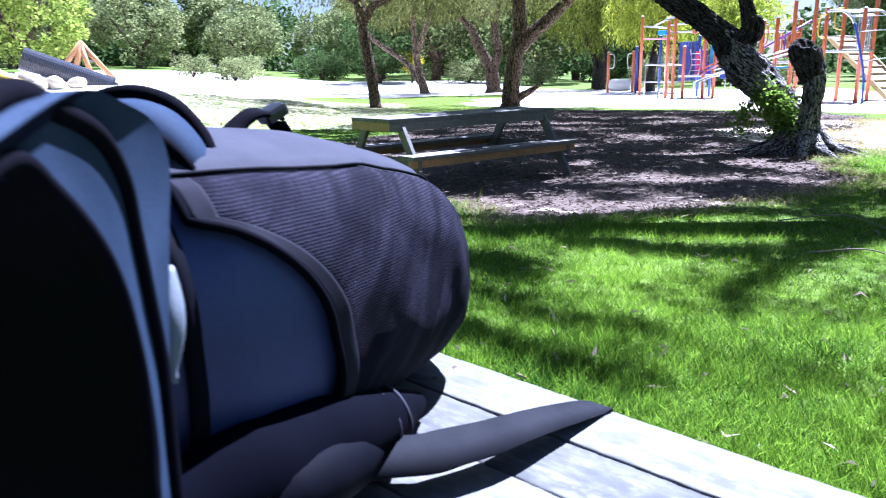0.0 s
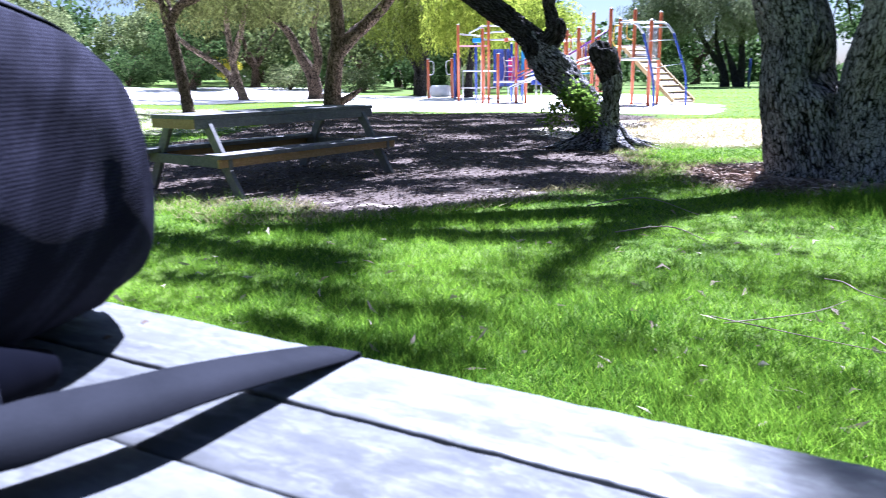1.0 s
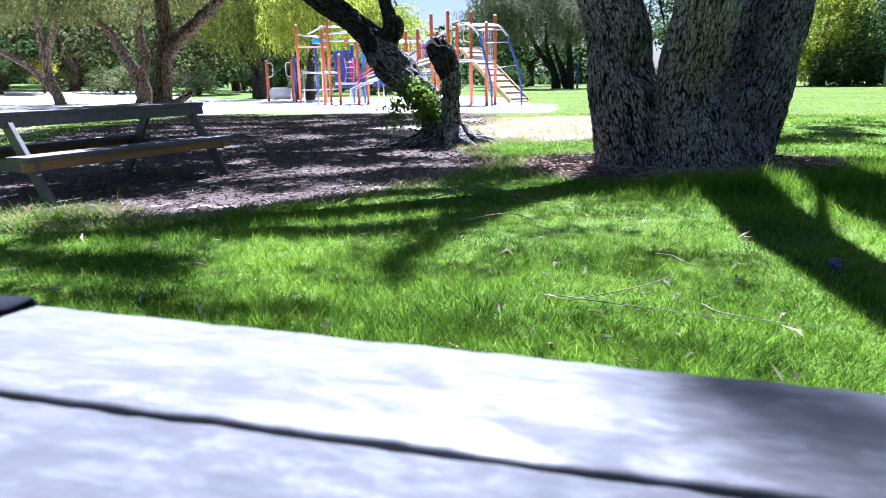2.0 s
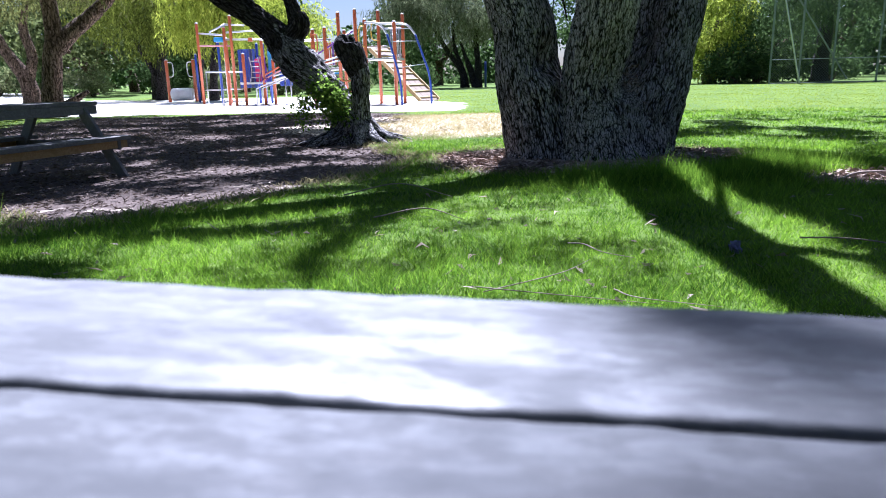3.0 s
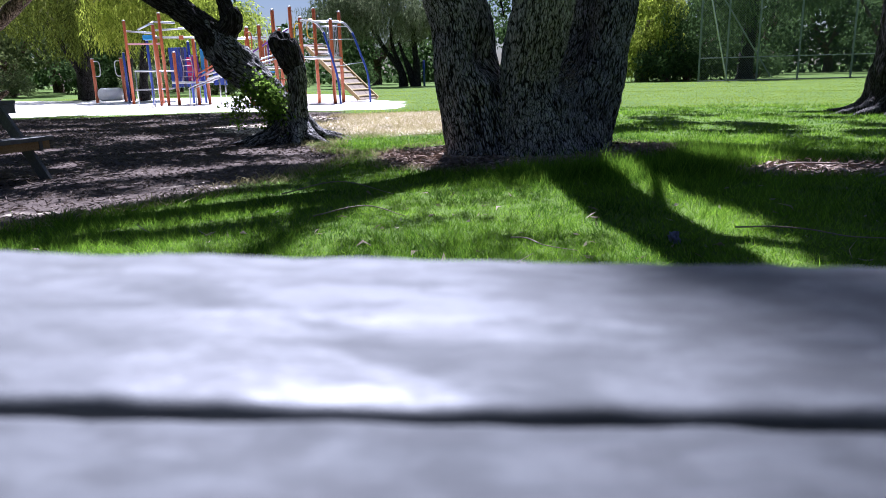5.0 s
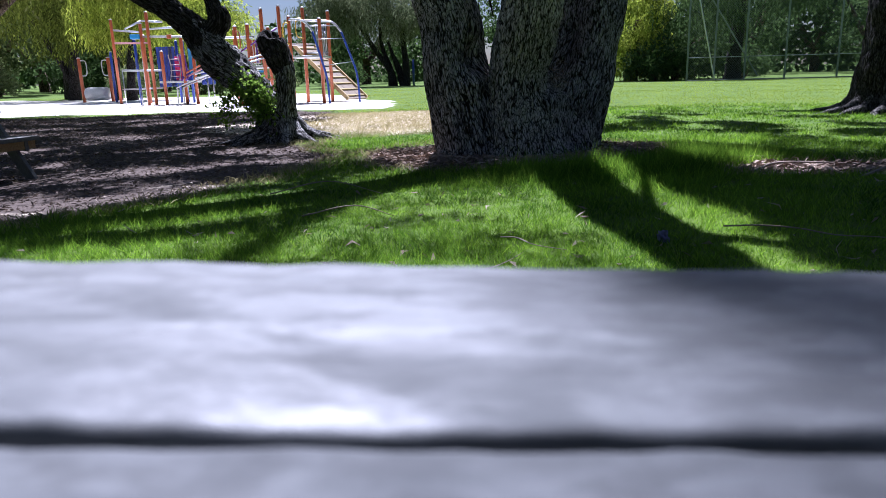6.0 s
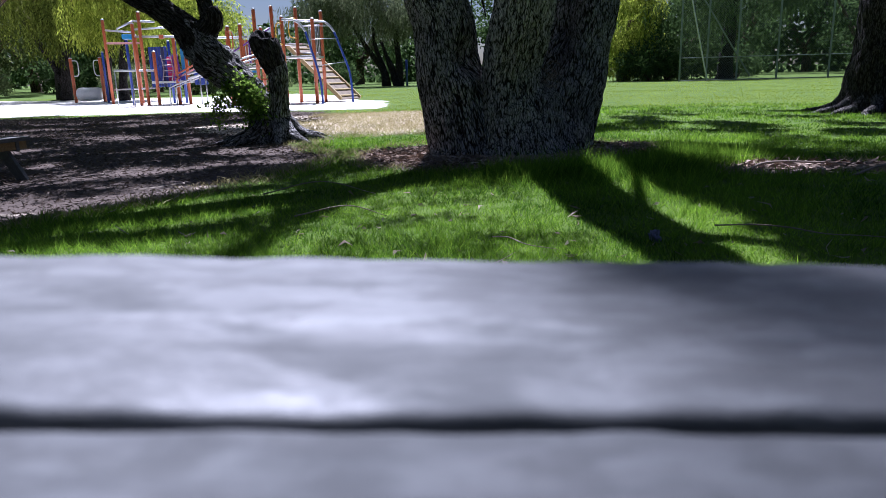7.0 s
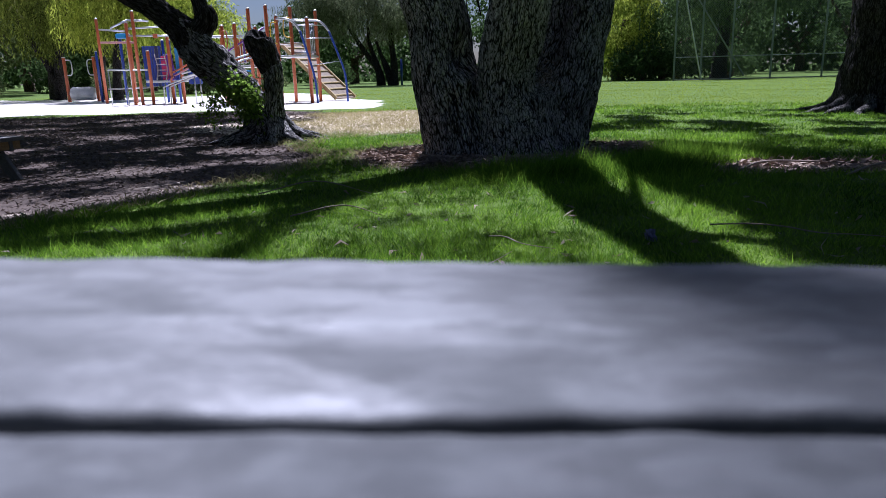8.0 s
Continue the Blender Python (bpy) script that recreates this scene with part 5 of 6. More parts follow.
# ---- ribbed tunnel, timber tripod, rocks, yellow slide ----
def hillside():
    t = thing("tunnel_pipe", pose(0, 0, 0), "black ribbed plastic pipe slide on a sandy mound", "pipe slide")
    a, b = Vector((-27.7, 9.6, 1.98)), Vector((-26.7, 12.2, 0.86))
    pts, rad = [], []
    for i in range(90):
        pts.append(a.lerp(b, i / 89))
        rad.append(0.40 + (0.020 if i % 2 == 0 else 0.0))
    part("pipe", tube(pts, rad, 20), M_PIPE, t, smooth=False)
    part("pipe_mouth", tube([b, b + (b - a).normalized() * 0.12], [0.47, 0.47], 20), M_PIPE, t)
    k = thing("timber_tripod", pose(0, 0, 0), "orange timber tripod play frame", "tripod")
    for p in ((-31.9, 12.2, 1.2), (-31.3, 12.75, 1.1), (-30.6, 13.3, 1.05), (-30.4, 14.2, 1.05)):
        part("leg", tube([p, (-31.1 + (p[0] + 31) * -0.12, 13.2, 2.75)], 0.11, 10), M_ORANGE_WOOD, k, smooth=True)
    r = random.Random(4)
    for x, y, z, s in ((-26.4, 8.8, 1.2, 0.42), (-26.1, 9.4, 1.25, 0.36), (-26.0, 10.0, 0.95, 0.34), (-26.3, 9.2, 0.95, 0.5), (-25.9, 10.6, 0.8, 0.3), (-26.5, 8.3, 1.1, 0.5)):
        bm = bmesh.new()
        bmesh.ops.create_icosphere(bm, subdivisions=3, radius=s)
        o = Vector((r.uniform(0, 9), r.uniform(0, 9), 0))
        for v in bm.verts:
            v.co *= 1 + 0.35 * noise.noise(v.co * 2.2 + o) + 0.1 * noise.noise(v.co * 7 + o)
            v.co.z *= 0.75
        ob = obj("boulder", bm, M_ROCK, True)
        ob.matrix_world = pose(x, y, gz(x, y) + s * 0.4, 0, 0, r.uniform(0, 360))
        tagged(ob, "pale weathered boulder beside the pipe slide", "boulder", "boulders")
    s = thing("slide", pose(0, 0, 0), "bright yellow plastic slide chute", "slide")
    part("chute", tube(curve_points([(-13.6, 3.2, 1.63), (-13.3, 3.9, 1.25), (-13.1, 4.4, 0.92), (-13.0, 4.8, 0.55), (-12.95, 5.3, 0.3)], 8), 0.16, 16), M_YELLOW, s, smooth=True)
    part("support", tube([(-13.6, 3.2, 0), (-13.6, 3.2, 1.7)], 0.06, 10), M_STEEL, s)


hillside()

# ---- tall fence ----
def fence():
    t = thing("tall_fence", pose(0, 0, 0), "tall dark green chain-link court fence", "fence")
    y = 42.0
    xs = [13.65, 15.2, 16.95, 19.27, 22.28, 25.6, 29.0, 32.5]
    for x in xs:
        part("post", tube([(x, y, -0.2), (x, y, 5.4)], 0.055, 8), M_FENCE, t)
    for z in (0.05, 1.33, 5.35):
        part("rail", tube([(xs[0], y, z), (xs[-1], y, z)], 0.025, 6), M_FENCE, t)
    part("brace", tube([(14.6, y, 4.9), (17.75, y, 0.2)], 0.04, 8), M_FENCE, t)
    part("stay", tube([(13.85, y - 0.4, 5.2), (15.12, y - 0.4, 0.05)], 0.045, 8), M_STEEL, t, "pale galvanised stay pole")
    v, f = [], []
    span, high, step, w = xs[-1] - xs[0], 5.35, 0.14, 0.006
    for s in (1, -1):
        k = -high
        while k < span:
            a0 = max(0.0, -k)
            a1 = min(high, span - k)
            if a1 > a0:
                p = [(k + a0, a0), (k + a1, a1)]
                q = [((xs[0] + px) if s == 1 else (xs[-1] - px), pz) for px, pz in p]
                n = len(v)
                v += [(q[0][0] - w, y, q[0][1]), (q[0][0] + w, y, q[0][1]), (q[1][0] + w, y, q[1][1]), (q[1][0] - w, y, q[1][1])]
                f.append((n, n + 1, n + 2, n + 3))
            k += step
    ob = new("netting", mesh_from("netting", np.array(v), np.array(f), M_WIRE))
    ob.parent = t
    tagged(ob, "dark chain-link netting")


fence()

# ---- backpack ----
PACK = [(-0.215, -0.535, 0.930, 0.185, 0.137), (-0.16, -0.53, 0.928, 0.198, 0.138), (-0.08, -0.53, 0.925, 0.198, 0.136), (0.0, -0.54, 0.921, 0.190, 0.131),
        (0.06, -0.552, 0.915, 0.183, 0.124), (0.11, -0.557, 0.908, 0.178, 0.115), (0.148, -0.56, 0.902, 0.160, 0.100), (0.172, -0.56, 0.898, 0.125, 0.07), (0.180, -0.56, 0.898, 0.06, 0.03)]


def pack_at(y):
    """The pack's cross-section at y: middle x, middle z, half width, half height."""
    ys = [p[0] for p in PACK]
    return [float(np.interp(y, ys, [p[i] for p in PACK])) for i in (1, 2, 3, 4)]


def pack_point(y, a, puff=0.0):
    cx, cz, hw, hz = pack_at(y)
    c, s = math.cos(a), math.sin(a)
    p = Vector((cx + math.copysign(abs(c) ** 0.72, c) * hw, y, cz + math.copysign(abs(s) ** 0.72, s) * hz))
    crease = 0.0030 * noise.noise(Vector((p.x * 7, p.y * 12, p.z * 7))) + 0.0008 * noise.noise(p * 40)
    fold = (p.y * 0.80 + p.z * 0.60) * 26 + 0.9 * noise.noise(p * 9)
    crease += (0.0030 * noise.noise(Vector((fold, 0.4, p.x * 3))) + 0.0014 * noise.noise(Vector((fold * 2.3, 3.4, 0)))) * max(0, c)
    out = Vector((c, 0.25 * max(0, y) / 0.17, s)).normalized()
    return p + out * (puff + crease)


def pack_sheet(y0, y1, a0, a1, puff, ny=40, na=60):
    """A cloth panel lying on the pack, from angle a0 to a1; y0 and y1 may depend on the angle."""
    bm, rows = bmesh.new(), []
    for j in range(na + 1):
        a = a0 + (a1 - a0) * j / na
        s, e = (f(a) if callable(f) else f for f in (y0, y1))
        row = []
        for i in range(ny + 1):
            u = i / ny
            edge = min(1.0, 12 * min(u, 1 - u, j / na, 1 - j / na) + 0.25)
            row.append(bm.verts.new(pack_point(s + (e - s) * u, a, puff * edge)))
        rows.append(row)
    for r0, r1 in zip(rows, rows[1:]):
        for i in range(ny):
            bm.faces.new((r0[i], r0[i + 1], r1[i + 1], r1[i]))
    return bm


def ribbon(points, normals, width, thick, bm=None):
    """A flat strip of webbing along points; normals give its upper side."""
    bm = bm or bmesh.new()
    rings = []
    pts = [Vector(p) for p in points]
    for i, p in enumerate(pts):
        d = (pts[min(i + 1, len(pts) - 1)] - pts[max(i - 1, 0)]).normalized()
        n = Vector(normals[i])
        s = d.cross(n).normalized()
        n = s.cross(d).normalized()
        w = width[i] if hasattr(width, "__len__") else width
        rings.append([bm.verts.new(p + s * (w / 2) * u + n * thick * v) for u, v in ((-1, 0), (1, 0), (1, 1), (-1, 1))])
    for a, b in zip(rings, rings[1:]):
        for k in range(4):
            bm.faces.new((a[k], a[(k + 1) % 4], b[(k + 1) % 4], b[k]))
    bm.faces.new(rings[0][::-1])
    bm.faces.new(rings[-1])
    return bm


def strip_between(ca, cb, thick):
    """A closed band of cloth between two lines."""
    bm, rings, last = bmesh.new(), [], None
    for i, (p, q) in enumerate(zip(ca, cb)):
        d = ca[min(i + 1, len(ca) - 1)] - ca[max(i - 1, 0)]
        n = d.cross(q - p).normalized()
        if last is not None and n.dot(last) < 0:
            n = -n
        last = n
        m = p.lerp(q, 0.5) + n * 0.004
        rings.append([bm.verts.new(v) for v in (p + n * thick / 2, m + n * thick / 2, q + n * thick / 2, q - n * thick / 2, m - n * thick / 2, p - n * thick / 2)])
    for a, b in zip(rings, rings[1:]):
        for k in range(6):
            bm.faces.new((a[k], a[(k + 1) % 6], b[(k + 1) % 6], b[k]))
    bm.faces.new(rings[0][::-1])
    bm.faces.new(rings[-1])
    bmesh.ops.recalc_face_normals(bm, faces=bm.faces[:])
    return bm


def backpack():
    t = thing("backpack", pose(0, 0, 0), "navy blue backpack lying open on the timber table", "backpack")
    bm, rings, seg = bmesh.new(), [], 96
    ys = np.concatenate([np.linspace(-0.215, 0.14, 46), np.linspace(0.143, 0.180, 14)])
    for y in ys:
        rings.append([bm.verts.new(pack_point(float(y), 2 * math.pi * k / seg)) for k in range(seg)])
    for a, b in zip(rings, rings[1:]):
        for k in range(seg):
            bm.faces.new((a[k], a[(k + 1) % seg], b[(k + 1) % seg], b[k]))
    bm.faces.new(rings[-1])
    bm.faces.new(rings[0][::-1])
    part("body", bm, M_NYLON, t, "blue nylon body", True)

    def arch(a):
        """The pocket's open edge, a shallow arch across the side."""
        u = (a + 0.9) / 1.75
        return -0.184 + 0.094 * max(0.0, math.sin(math.pi * min(1, max(0, u / 0.82)))) ** 0.7
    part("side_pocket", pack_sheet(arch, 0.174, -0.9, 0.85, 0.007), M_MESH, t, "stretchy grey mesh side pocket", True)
    part("hem_band", pack_sheet(lambda a: arch(a) + 0.001, lambda a: arch(a) + 0.021, -0.9, 0.85, 0.0085, 8, 70), M_HEM, t, "smooth slate elastic hem band", True)
    part("top_panel", pack_sheet(-0.19, 0.174, 0.86, 2.3, 0.004), M_TOPCLOTH, t, "slate cloth top panel", True)
    part("pocket_hem", tube([pack_point(arch(a), a, 0.008) for a in np.linspace(-0.9, 0.85, 70)], 0.0034, 8), M_BLACK, t, "black elastic hem", True)
    part("piping", tube([pack_point(y, 0.855, 0.004) for y in np.linspace(-0.19, 0.168, 30)], 0.0016, 6), M_WEB, t, smooth=True)
    part("piping", tube([pack_point(0.163, a, 0.004) for a in np.linspace(-0.9, 1.6, 40)], 0.003, 6), M_BLACK, t, smooth=True)
    zip_line = [pack_point(-0.198, a, 0.004) for a in np.linspace(-1.0, 2.2, 60)]
    part("zip_tape", ribbon(zip_line, [(p - Vector((-0.53, -0.198, 0.93))).normalized() for p in zip_line], 0.012, 0.003), M_WEB, t, "black zip tape", True)
    part("zip_teeth", tube(zip_line, 0.003, 6), M_BAND, t, smooth=True)

    # the opened compartment: hood over the zip, then the lid's rim nearer the eye
    hood = curve_points([(-0.412, -0.131, 1.018), (-0.415, -0.127, 1.043), (-0.424, -0.129, 1.064), (-0.438, -0.141, 1.084), (-0.459, -0.159, 1.092), (-0.479, -0.179, 1.084), (-0.50, -0.20, 1.05)], 8)
    inner = curve_points([(-0.396, -0.160, 1.005), (-0.390, -0.155, 1.036), (-0.395, -0.161, 1.054), (-0.408, -0.171, 1.068), (-0.426, -0.183, 1.073), (-0.442, -0.195, 1.068), (-0.47, -0.21, 1.04)], 8)
    part("hood", strip_between(hood, inner, 0.005), M_BAND, t, "blue-grey folded flap", True)
    part("hood_back", strip_between(hood, [p + Vector((-0.020, 0.032, -0.060)) for p in hood], 0.003), M_BAND, t, "blue-grey back of the flap", True)
    part("hood_lining", strip_between(inner, [p + Vector((-0.012, 0.030, -0.070)) for p in inner], 0.003), M_NAVY, t, "dark navy lining", True)
    part("hood_edge", tube([p + Vector((0, 0, 0.003)) for p in hood], 0.007, 8), M_BLACK, t, "black bound edge", True)
    part("hood_edge", tube(inner, 0.004, 8), M_BLACK, t, "black bound edge", True)

    outer = [(-0.150, -0.370, 1.085), (-0.201, -0.326, 1.101), (-0.229, -0.300, 1.094), (-0.254, -0.276, 1.082), (-0.270, -0.261, 1.060), (-0.276, -0.256, 1.033), (-0.281, -0.251, 0.997), (-0.285, -0.247, 0.961), (-0.283, -0.249, 0.915), (-0.285, -0.25, 0.87), (-0.30, -0.25, 0.81)]
    lip = [(-0.145, -0.376, 1.062), (-0.196, -0.331, 1.081), (-0.218, -0.310, 1.067), (-0.242, -0.288, 1.041), (-0.254, -0.276, 1.015), (-0.260, -0.270, 0.985), (-0.264, -0.267, 0.960), (-0.262, -0.268, 0.932), (-0.258, -0.272, 0.905), (-0.262, -0.27, 0.86), (-0.28, -0.27, 0.81)]
    co, cl = curve_points(outer, 6), curve_points(lip, 6)
    bm = bmesh.new()
    va, vb = [bm.verts.new(p) for p in co], [bm.verts.new(p) for p in cl]
    vc = [bm.verts.new(p + Vector((-0.035, 0.045, 0.0)) * (0.5 + 0.5 * math.sin(i * 0.09))) for i, p in enumerate(co)]
    for i in range(len(va) - 1):
        bm.faces.new((va[i], va[i + 1], vb[i + 1], vb[i]))
        bm.faces.new((vc[i], vc[i + 1], va[i + 1], va[i]))
    part("lid_band", bm, M_BAND, t, "blue-grey lid band", True)
    part("lid_edge", tube(co, 0.005, 8), M_BLACK, t, "black bound edge", True)
    part("lid_edge", tube(cl, 0.004, 8), M_BLACK, t, "black bound edge", True)
    # pouch behind the rim, black cloth standing in for the compartment's shaded inside
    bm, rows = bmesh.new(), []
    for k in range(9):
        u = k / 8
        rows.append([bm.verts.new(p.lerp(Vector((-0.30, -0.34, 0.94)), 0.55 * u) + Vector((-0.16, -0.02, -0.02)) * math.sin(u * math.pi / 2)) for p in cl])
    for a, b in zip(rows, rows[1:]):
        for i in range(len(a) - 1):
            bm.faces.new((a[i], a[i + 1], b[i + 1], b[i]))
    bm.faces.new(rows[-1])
    part("lining", bm, M_BLACK, t, "inner lining, black for the dark opening", True)
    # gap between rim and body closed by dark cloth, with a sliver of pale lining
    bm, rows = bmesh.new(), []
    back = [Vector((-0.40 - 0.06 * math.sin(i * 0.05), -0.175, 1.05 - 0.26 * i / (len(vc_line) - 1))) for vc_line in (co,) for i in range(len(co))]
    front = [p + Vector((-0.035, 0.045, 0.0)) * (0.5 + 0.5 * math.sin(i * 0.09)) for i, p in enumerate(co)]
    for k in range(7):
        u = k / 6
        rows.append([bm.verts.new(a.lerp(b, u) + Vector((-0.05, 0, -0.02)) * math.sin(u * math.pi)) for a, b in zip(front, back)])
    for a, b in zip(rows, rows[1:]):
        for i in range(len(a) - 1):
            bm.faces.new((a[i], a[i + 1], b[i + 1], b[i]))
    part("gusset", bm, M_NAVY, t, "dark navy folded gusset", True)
    strip = curve_points([(-0.312, -0.222, 1.005), (-0.302, -0.230, 0.975), (-0.296, -0.236, 0.945)], 8)
    part("lining_tab", ribbon(strip, [(0.7, -0.7, 0.1)] * len(strip), [0.006 + 0.010 * math.sin(math.pi * min(1, i / 14)) for i in range(len(strip))], 0.002), M_LINING, t, "pale lining tab", True)
    strip = curve_points([(-0.395, -0.163, 1.03), (-0.388, -0.166, 1.0), (-0.386, -0.168, 0.975)], 6)
    part("lining_tab", ribbon(strip, [(0.8, -0.6, 0.1)] * len(strip), 0.010, 0.002), M_LINING, t, "pale lining tab", True)

    # padded hip belt along the table
    belt = curve_points([(-0.335, -0.235, 0.835), (-0.330, -0.17, 0.842), (-0.335, -0.11, 0.838), (-0.345, -0.05, 0.825), (-0.36, 0.0, 0.812), (-0.372, 0.035, 0.803)], 8)
    part("hip_belt", tube(belt, lerp_list([0.034, 0.040, 0.038, 0.030, 0.020, 0.012], len(belt)), 20, rough=0.06, freq=20), M_BELT, t, "padded navy hip belt, darkened for shade", True)
    pad = [p + Vector((0.026, -0.012, -0.006)) for p in belt[6:24]]
    part("belt_pad", tube(pad, lerp_list([0.010, 0.024, 0.026, 0.022, 0.008], len(pad)), 16), M_WEB, t, "charcoal belt pad", True)
    for i in (26, 29):
        c = belt[i]
        part("belt_loop", tube([c + Vector((math.cos(a) * 0.0, 0, 0)) + Vector((math.cos(a) * 0.031, -0.004, math.sin(a) * 0.031)) for a in np.linspace(-1.4, 1.9, 18)], 0.0018, 6), M_TOPCLOTH, t, "stitched webbing loop", True)

    # strap that lies over the slats to the table's edge and hangs down
    slope = lambda x, y: TABLE_Z - math.tan(radians(TABLE_TILT)) * x
    mid = [(-0.345, -0.085, 0.022), (-0.318, -0.062, 0.027), (-0.295, -0.040, 0.029), (-0.284, -0.018, 0.030), (-0.272, 0.012, 0.029), (-0.266, 0.040, 0.027), (-0.262, 0.077, 0.021), (-0.258, 0.113, 0.014), (-0.255, 0.142, 0.008), (-0.253, 0.158, 0.004)]
    line = curve_points([(x, y, slope(x, y) + h) for x, y, h in mid], 5)
    end, flat = line[-1], len(line)
    line += [end + Vector((0.002, 0.010, -0.001)), end + Vector((0.003, 0.016, -0.014)), end + Vector((0.003, 0.018, -0.08)), end + Vector((0.005, 0.019, -0.2))]
    tilt = [(0.65 - 0.5 * i / flat, 0.05, 1) if i < flat else (0.1, 1, 0.6 - 0.2 * (i - flat)) for i in range(len(line))]
    part("strap", ribbon([p + Vector((0.003, 0, -0.002)) for p in line], tilt, [0.043 - 0.017 * min(1, i / flat) for i in range(len(line))], 0.0016), M_STRAP, t, "flat slate webbing strap, darkened for the pack's shadow", True)

    # carry handle and buckle on the top side
    part("carry_handle", ribbon(curve_points([(-0.56, -0.03, 1.036), (-0.57, 0.0, 1.055), (-0.57, 0.025, 1.068), (-0.575, 0.055, 1.062)], 6), [(0.3, -0.3, 1)] * 19, 0.022, 0.004), M_BLACK, t, "black carry handle", True)
    part("buckle", box((0.024, 0.028, 0.015), (-0.572, 0.047, 1.068), 0.005, rot=Matrix.Rotation(0.4, 4, "X")), M_BUCKLE, t, "black plastic buckle")
    part("buckle_strap", ribbon(curve_points([(-0.57, 0.05, 1.06), (-0.572, 0.06, 1.045), (-0.575, 0.066, 1.02)], 4), [(0.2, -1, 0)] * 9, 0.026, 0.003), M_BLACK, t, smooth=True)


backpack()

# ---- lawn, litter, twigs ----
def lawn():
    r = np.random.default_rng(9)
    n = 680000
    d = 1.25 * (17 / 1.25) ** (r.uniform(0, 1, n) ** 0.92)
    a = np.radians(r.uniform(-72, 58, n) + r.normal(size=n) * 9)
    back = r.uniform(0, 1, n) < 0.24
    a = np.where(back, np.radians(r.uniform(0, 360, n)), a)
    d = np.where(back, 9 * np.sqrt(r.uniform(0, 1, n)), d)
    x, y = np.sin(a) * d, np.cos(a) * d
    tuft = (np.arange(n) // 7) * 7
    ox, oy = r.normal(size=n), r.normal(size=n)
    x, y = x[tuft] + ox * 0.013 * (1 + d[tuft] / 5), y[tuft] + oy * 0.013 * (1 + d[tuft] / 5)
    d, back = np.hypot(x, y), back[tuft]
    m = 26000
    x[:m], y[:m] = r.uniform(0.3, 3.2, m), r.uniform(5.4, 6.7, m)
    d[:m] = 6
    lit = np.maximum(np.maximum(litter_mask(x, y), sand_mask(x, y)), 0.9 * dry_mask(x, y))
    keep = lit < r.uniform(0.12, 0.62, n)
    keep &= ~(np.hypot((x - 0.72) / 1.12, (y - 7.15) / 0.92) + 0.1 * wobble(x, y, 5.0, 2) < 1)
    x, y, d, back, ox, oy = x[keep], y[keep], d[keep], back[keep], ox[keep], oy[keep]
    n = len(x)
    patch = 0.5 + 0.5 * wobble(x, y, 2.2, 3)
    tall = smooth(1.9, 0.6, np.hypot((x - 1.5) / 1.1, (y - 6.2) / 0.9)) + 0.6 * smooth(1.6, 0.5, np.hypot((x + 3.6) / 1.2, (y - 4.3) / 0.5))
    h = (0.032 + 0.034 * patch + 0.11 * tall) * r.uniform(0.5, 1.3, n) * np.where(r.uniform(0, 1, n) < 0.05, 1.6, 1.0)
    w = 0.0042 * np.maximum(1, d / 4.0) * r.uniform(0.7, 1.3, n) * np.where(back & (y < 1.5), 2.4, 1.0)
    lean = r.normal(size=(n, 2)) * 0.55 + np.stack([ox, oy], 1) * 0.42 + 0.28 * np.stack([wobble(x, y, 5.5, 6), wobble(x, y, 4.7, 8)], 1)
    dirs = np.stack([lean[:, 0], lean[:, 1], np.ones(n)], 1)
    dirs *= (h / np.linalg.norm(dirs, axis=1))[:, None]
    v, f = spikes(np.stack([x, y, height(x, y) - 0.004], 1), dirs, w, r)
    # the lawn farther off, in coarser tufts
    n = 170000
    d = 16 * (46 / 16) ** r.uniform(0, 1, n)
    a = np.radians(r.uniform(-72, 58, n))
    x, y = np.sin(a) * d, np.cos(a) * d
    k = np.maximum(litter_mask(x, y), sand_mask(x, y)) < r.uniform(0.1, 0.5, n)
    x, y, d = x[k], y[k], d[k]
    n = len(x)
    dirs = np.stack([r.normal(size=n) * 0.5, r.normal(size=n) * 0.5, np.ones(n)], 1) * (0.020 * r.uniform(0.5, 1.4, n))[:, None]
    tagged(new("grass", mesh_from("grass", v, f, M_GRASS)), "short green lawn grass with longer tufts", "grass", kind="stuff")
    v, f = spikes(np.stack([x, y, height(x, y) - 0.004], 1), dirs, 0.0012 * d * r.uniform(0.7, 1.3, n), r)
    tagged(new("grass", mesh_from("grass", v, f, M_GRASS_FAR)), "yellow-green mown grass of the farther lawn", "grass", kind="stuff")


def fallen(n, inside, size, seed, name, label, mat, up=0.25):
    r = np.random.default_rng(seed)
    x, y = inside(r, n)
    n = len(x)
    a = r.uniform(0, 2 * math.pi, n)
    d = np.stack([np.cos(a), np.sin(a), r.normal(size=n) * up], 1) * (size * r.uniform(0.5, 1.4, n))[:, None]
    v, f = blades(np.stack([x, y, height(x, y) + r.uniform(0.004, 0.02, n)], 1), d, size * r.uniform(0.14, 0.32, n), r, 0.12)
    tagged(new(name, mesh_from(name, v, f, mat)), label, "leaves", kind="stuff")


def litter_spots(r, n):
    x, y = r.uniform(-12, 4.5, n), r.uniform(4, 18, n)
    k = litter_mask(x, y) > r.uniform(0.2, 0.7, n)
    return x[k], y[k]


def lawn_spots(r, n):
    d, a = 1.6 * 5 ** r.uniform(0, 1, n), np.radians(r.uniform(-60, 35, n))
    return np.sin(a) * d, np.cos(a) * d


lawn()
fallen(90000, litter_spots, 0.05, 14, "leaf_litter", "brown fallen leaves on bare ground", M_DRY)
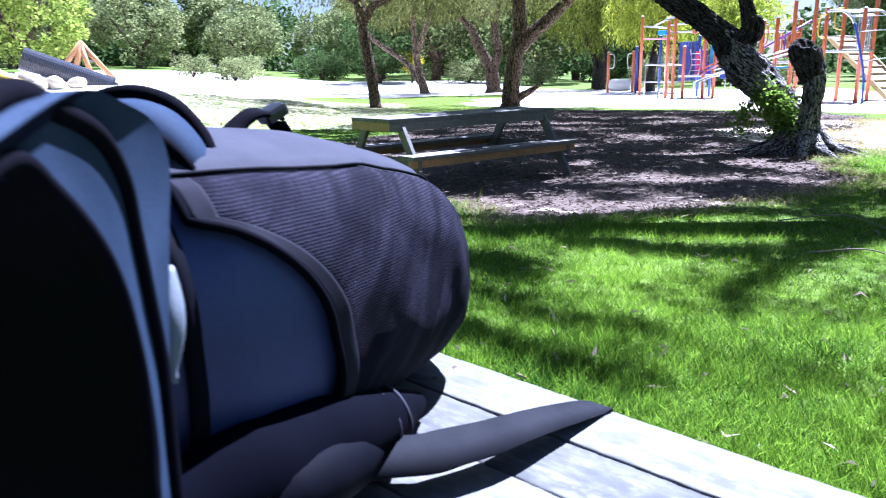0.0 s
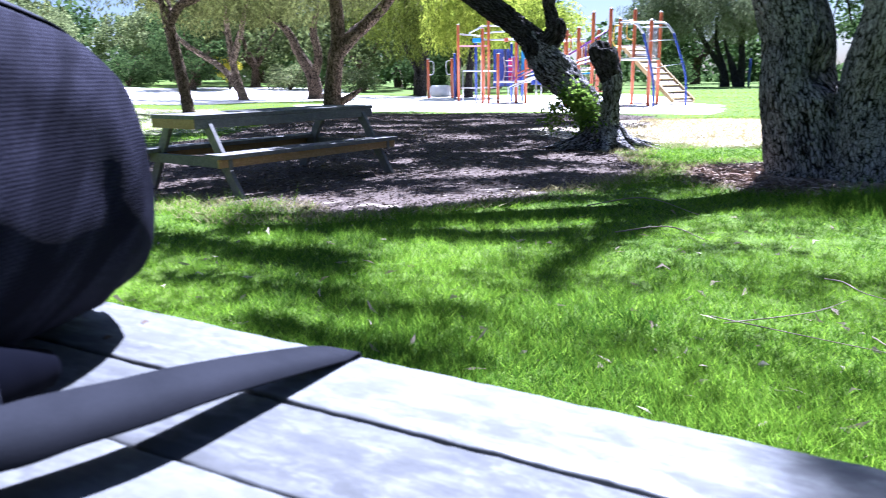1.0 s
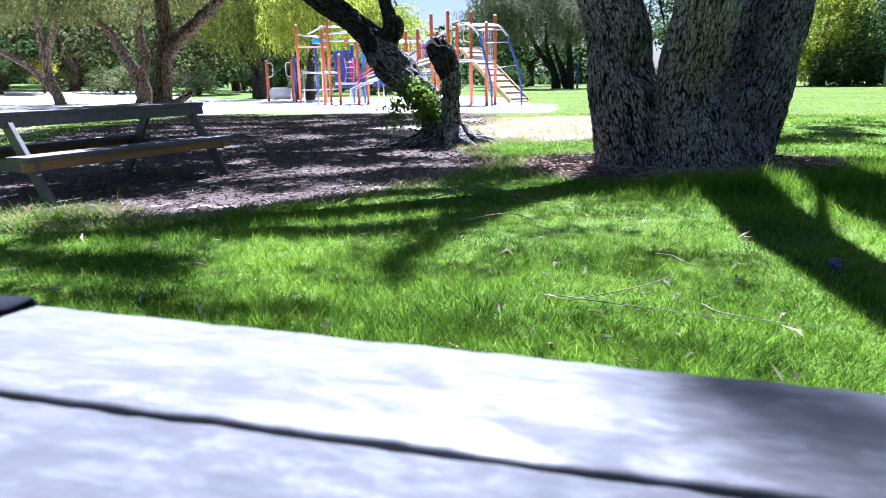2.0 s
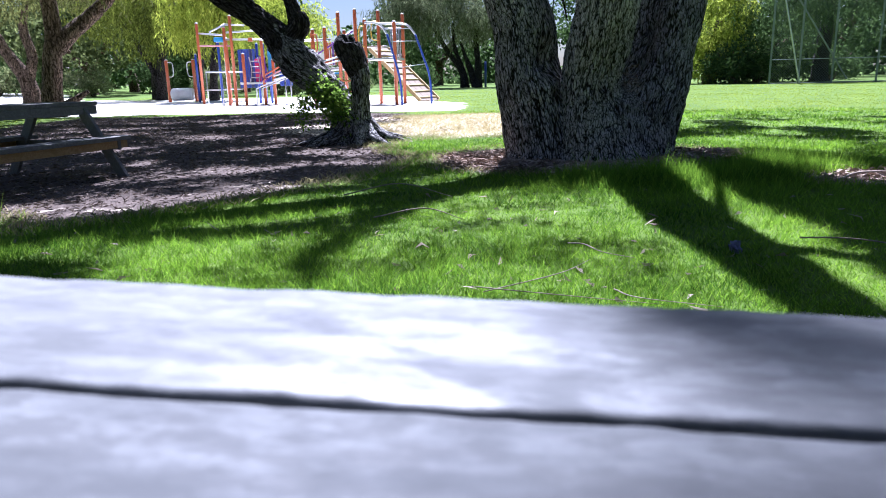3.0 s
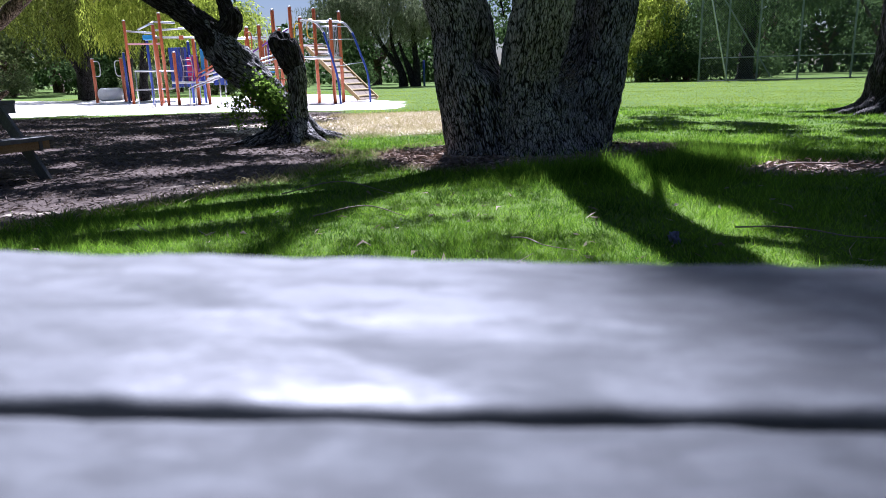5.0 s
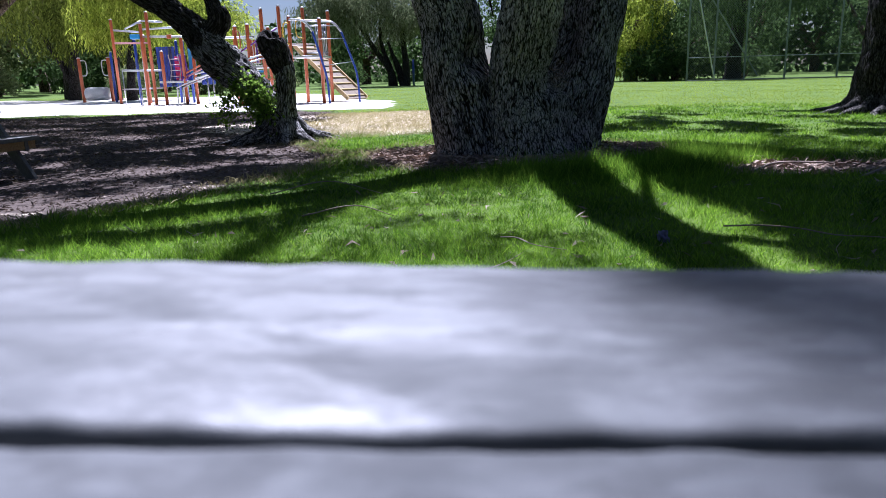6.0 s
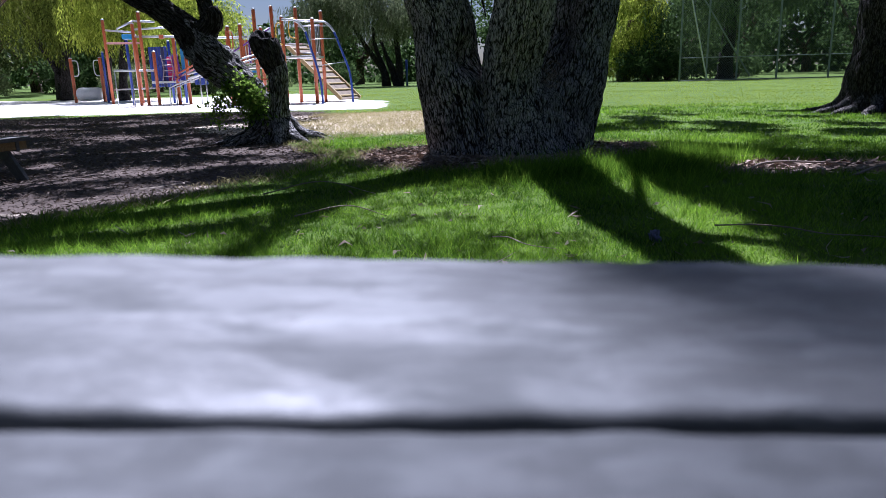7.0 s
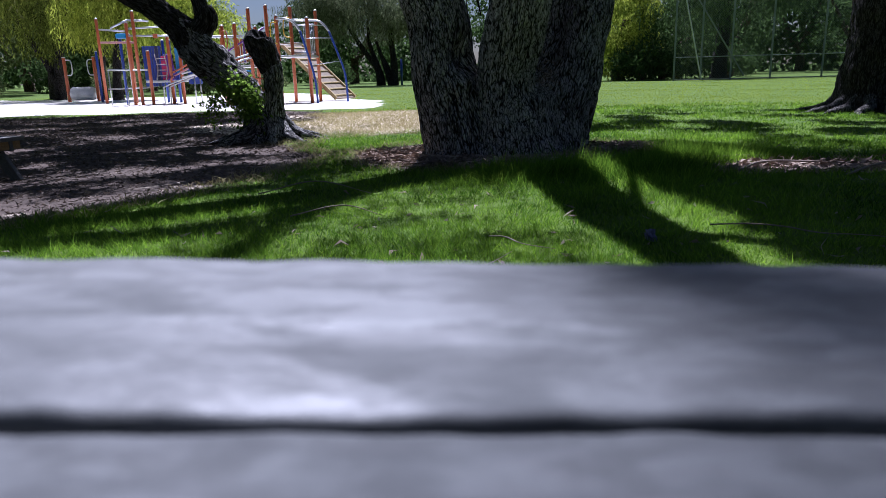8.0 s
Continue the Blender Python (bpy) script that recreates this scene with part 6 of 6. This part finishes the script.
fallen(420, lawn_spots, 0.07, 15, "fallen_leaves", "pale dry leaves scattered on the lawn", M_PALE, 0.35)


def edge_spots(r, n):
    x, y = r.uniform(-7, 3.5, n), r.uniform(3.4, 16, n)
    m = np.maximum(litter_mask(x, y), 0.6 * dry_mask(x, y))
    k = (m > 0.08) & (m < 0.7)
    return x[k], y[k]


def straw(n, seed):
    """Dry standing blades where the lawn thins out."""
    r = np.random.default_rng(seed)
    x, y = edge_spots(r, n)
    n = len(x)
    d = np.stack([r.normal(size=n) * 0.8, r.normal(size=n) * 0.8, np.ones(n)], 1) * (0.045 * r.uniform(0.4, 1.6, n))[:, None]
    v, f = blades(np.stack([x, y, height(x, y)], 1), d, 0.006 * r.uniform(0.6, 1.4, n), r, 0.12)
    tagged(new("dry_grass", mesh_from("dry_grass", v, f, M_STRAW)), "thin straw-coloured grass at the lawn's edge", "grass", kind="stuff")


straw(150000, 21)


def foot_spots(r, n):
    a, d = r.uniform(0, 2 * math.pi, n), r.uniform(0.72, 1.55, n) ** 0.9
    x, y = 0.72 + np.cos(a) * d * 1.05, 7.2 + np.sin(a) * d * 0.85
    k = y < 7.6
    return x[k], y[k]


fallen(9000, foot_spots, 0.085, 23, "bark_litter", "shed bark strips round the foot of the large tree", M_STRIP, 0.14)


def twig(pts, r0, label="thin dry twig lying on the lawn"):
    p = [(x, y, gz(x, y) + z) for x, y, z in pts]
    c = curve_points(p, 6)
    ob = obj("twig", tube(c, lerp_list([r0, r0 * 0.8, r0 * 0.4], len(c)), 7, rough=0.15, freq=40), M_TWIG, True)
    tagged(ob, label, "twig", "twigs")


twig([(1.32, 3.41, 0.05), (1.48, 3.36, 0.06), (1.62, 3.28, 0.06), (1.74, 3.17, 0.05), (1.87, 3.07, 0.06), (2.15, 2.96, 0.05)], 0.0042, "long bent grey stick lying on the lawn")
twig([(0.22, 3.35, 0.035), (0.29, 3.26, 0.05), (0.36, 3.13, 0.045), (0.5, 3.08, 0.03)], 0.0035)
twig([(-0.15, 2.55, 0.03), (0.15, 2.75, 0.05), (0.3, 3.05, 0.03)], 0.0028)
twig([(-0.2, 2.62, 0.03), (0.1, 2.5, 0.04), (0.5, 2.42, 0.03)], 0.0028)
twig([(0.35, 2.6, 0.03), (0.42, 2.45, 0.045), (0.7, 2.4, 0.03)], 0.0028)
twig([(0.9, 2.1, 0.03), (1.2, 2.15, 0.04), (1.6, 2.05, 0.03)], 0.005)
twig([(-0.9, 4.05, 0.03), (-0.6, 4.15, 0.07), (-0.35, 4.0, 0.03)], 0.005)
twig([(2.3, 5.4, 0.02), (2.6, 5.6, 0.05), (3.2, 5.5, 0.03)], 0.012)
twig([(2.0, 6.1, 0.02), (2.5, 6.0, 0.05), (2.9, 6.15, 0.03)], 0.012)
twig([(2.9, 5.0, 0.02), (3.3, 5.2, 0.06), (3.8, 5.1, 0.03)], 0.010)
twig([(-1.3, 4.9, 0.03), (-0.9, 5.0, 0.10), (-0.5, 4.85, 0.03)], 0.005)


def fork_litter():
    """Dry needles caught between two stems of the large tree."""
    r = np.random.default_rng(61)
    n = 110
    p = np.stack([0.98 + r.normal(size=n) * 0.07, 6.93 + r.normal(size=n) * 0.03, 0.77 + r.normal(size=n) * 0.09], 1)
    d = np.stack([0.6 + r.normal(size=n) * 0.5, -0.5 + r.normal(size=n) * 0.3, -0.35 + r.normal(size=n) * 0.35], 1) * 0.07
    v, f = blades(p, d, 0.006 * r.uniform(0.6, 1.4, n), r, 0.2)
    tagged(new("bark_litter", mesh_from("bark_litter", v, f, M_STRIP)), "dry brown strips caught in the large tree's fork", "leaves", kind="stuff")


fork_litter()
tagged(obj("marker_post", tube([(-3.05, 58, -0.2), (-3.05, 58, 2.0)], 0.09, 12), M_BLUE, True), "blue painted post standing on the far lawn", "post")


def strip_spots(r, n):
    x, y = r.uniform(1.8, 4.2, n), r.uniform(4.9, 6.2, n)
    k = litter_mask(x, y) > r.uniform(0.3, 0.9, n)
    return x[k], y[k]


fallen(2600, strip_spots, 0.10, 29, "bark_litter", "shed bark strips on a bare patch of the lawn", M_STRIP, 0.2)


def paper_scrap():
    """A crumpled scrap half sunk in the grass."""
    bm = bmesh.new()
    bmesh.ops.create_icosphere(bm, subdivisions=3, radius=0.024)
    for v in bm.verts:
        q = v.co * 26
        v.co *= 1 + 0.9 * noise.noise(q * 2.2) + 0.5 * noise.noise(q * 5.1)
        v.co.z *= 1.3
    bmesh.ops.translate(bm, vec=(1.0, 3.3, gz(1.0, 3.3) + 0.026), verts=bm.verts[:])
    tagged(obj("paper_scrap", bm, M_SCRAP), "crumpled lilac paper scrap lying in the grass", "litter")


M_SCRAP = speckled("faded_lilac_paper", (0.04, 0.04, 0.10), (0.36, 0.34, 0.50), 70, 0.8)
paper_scrap()
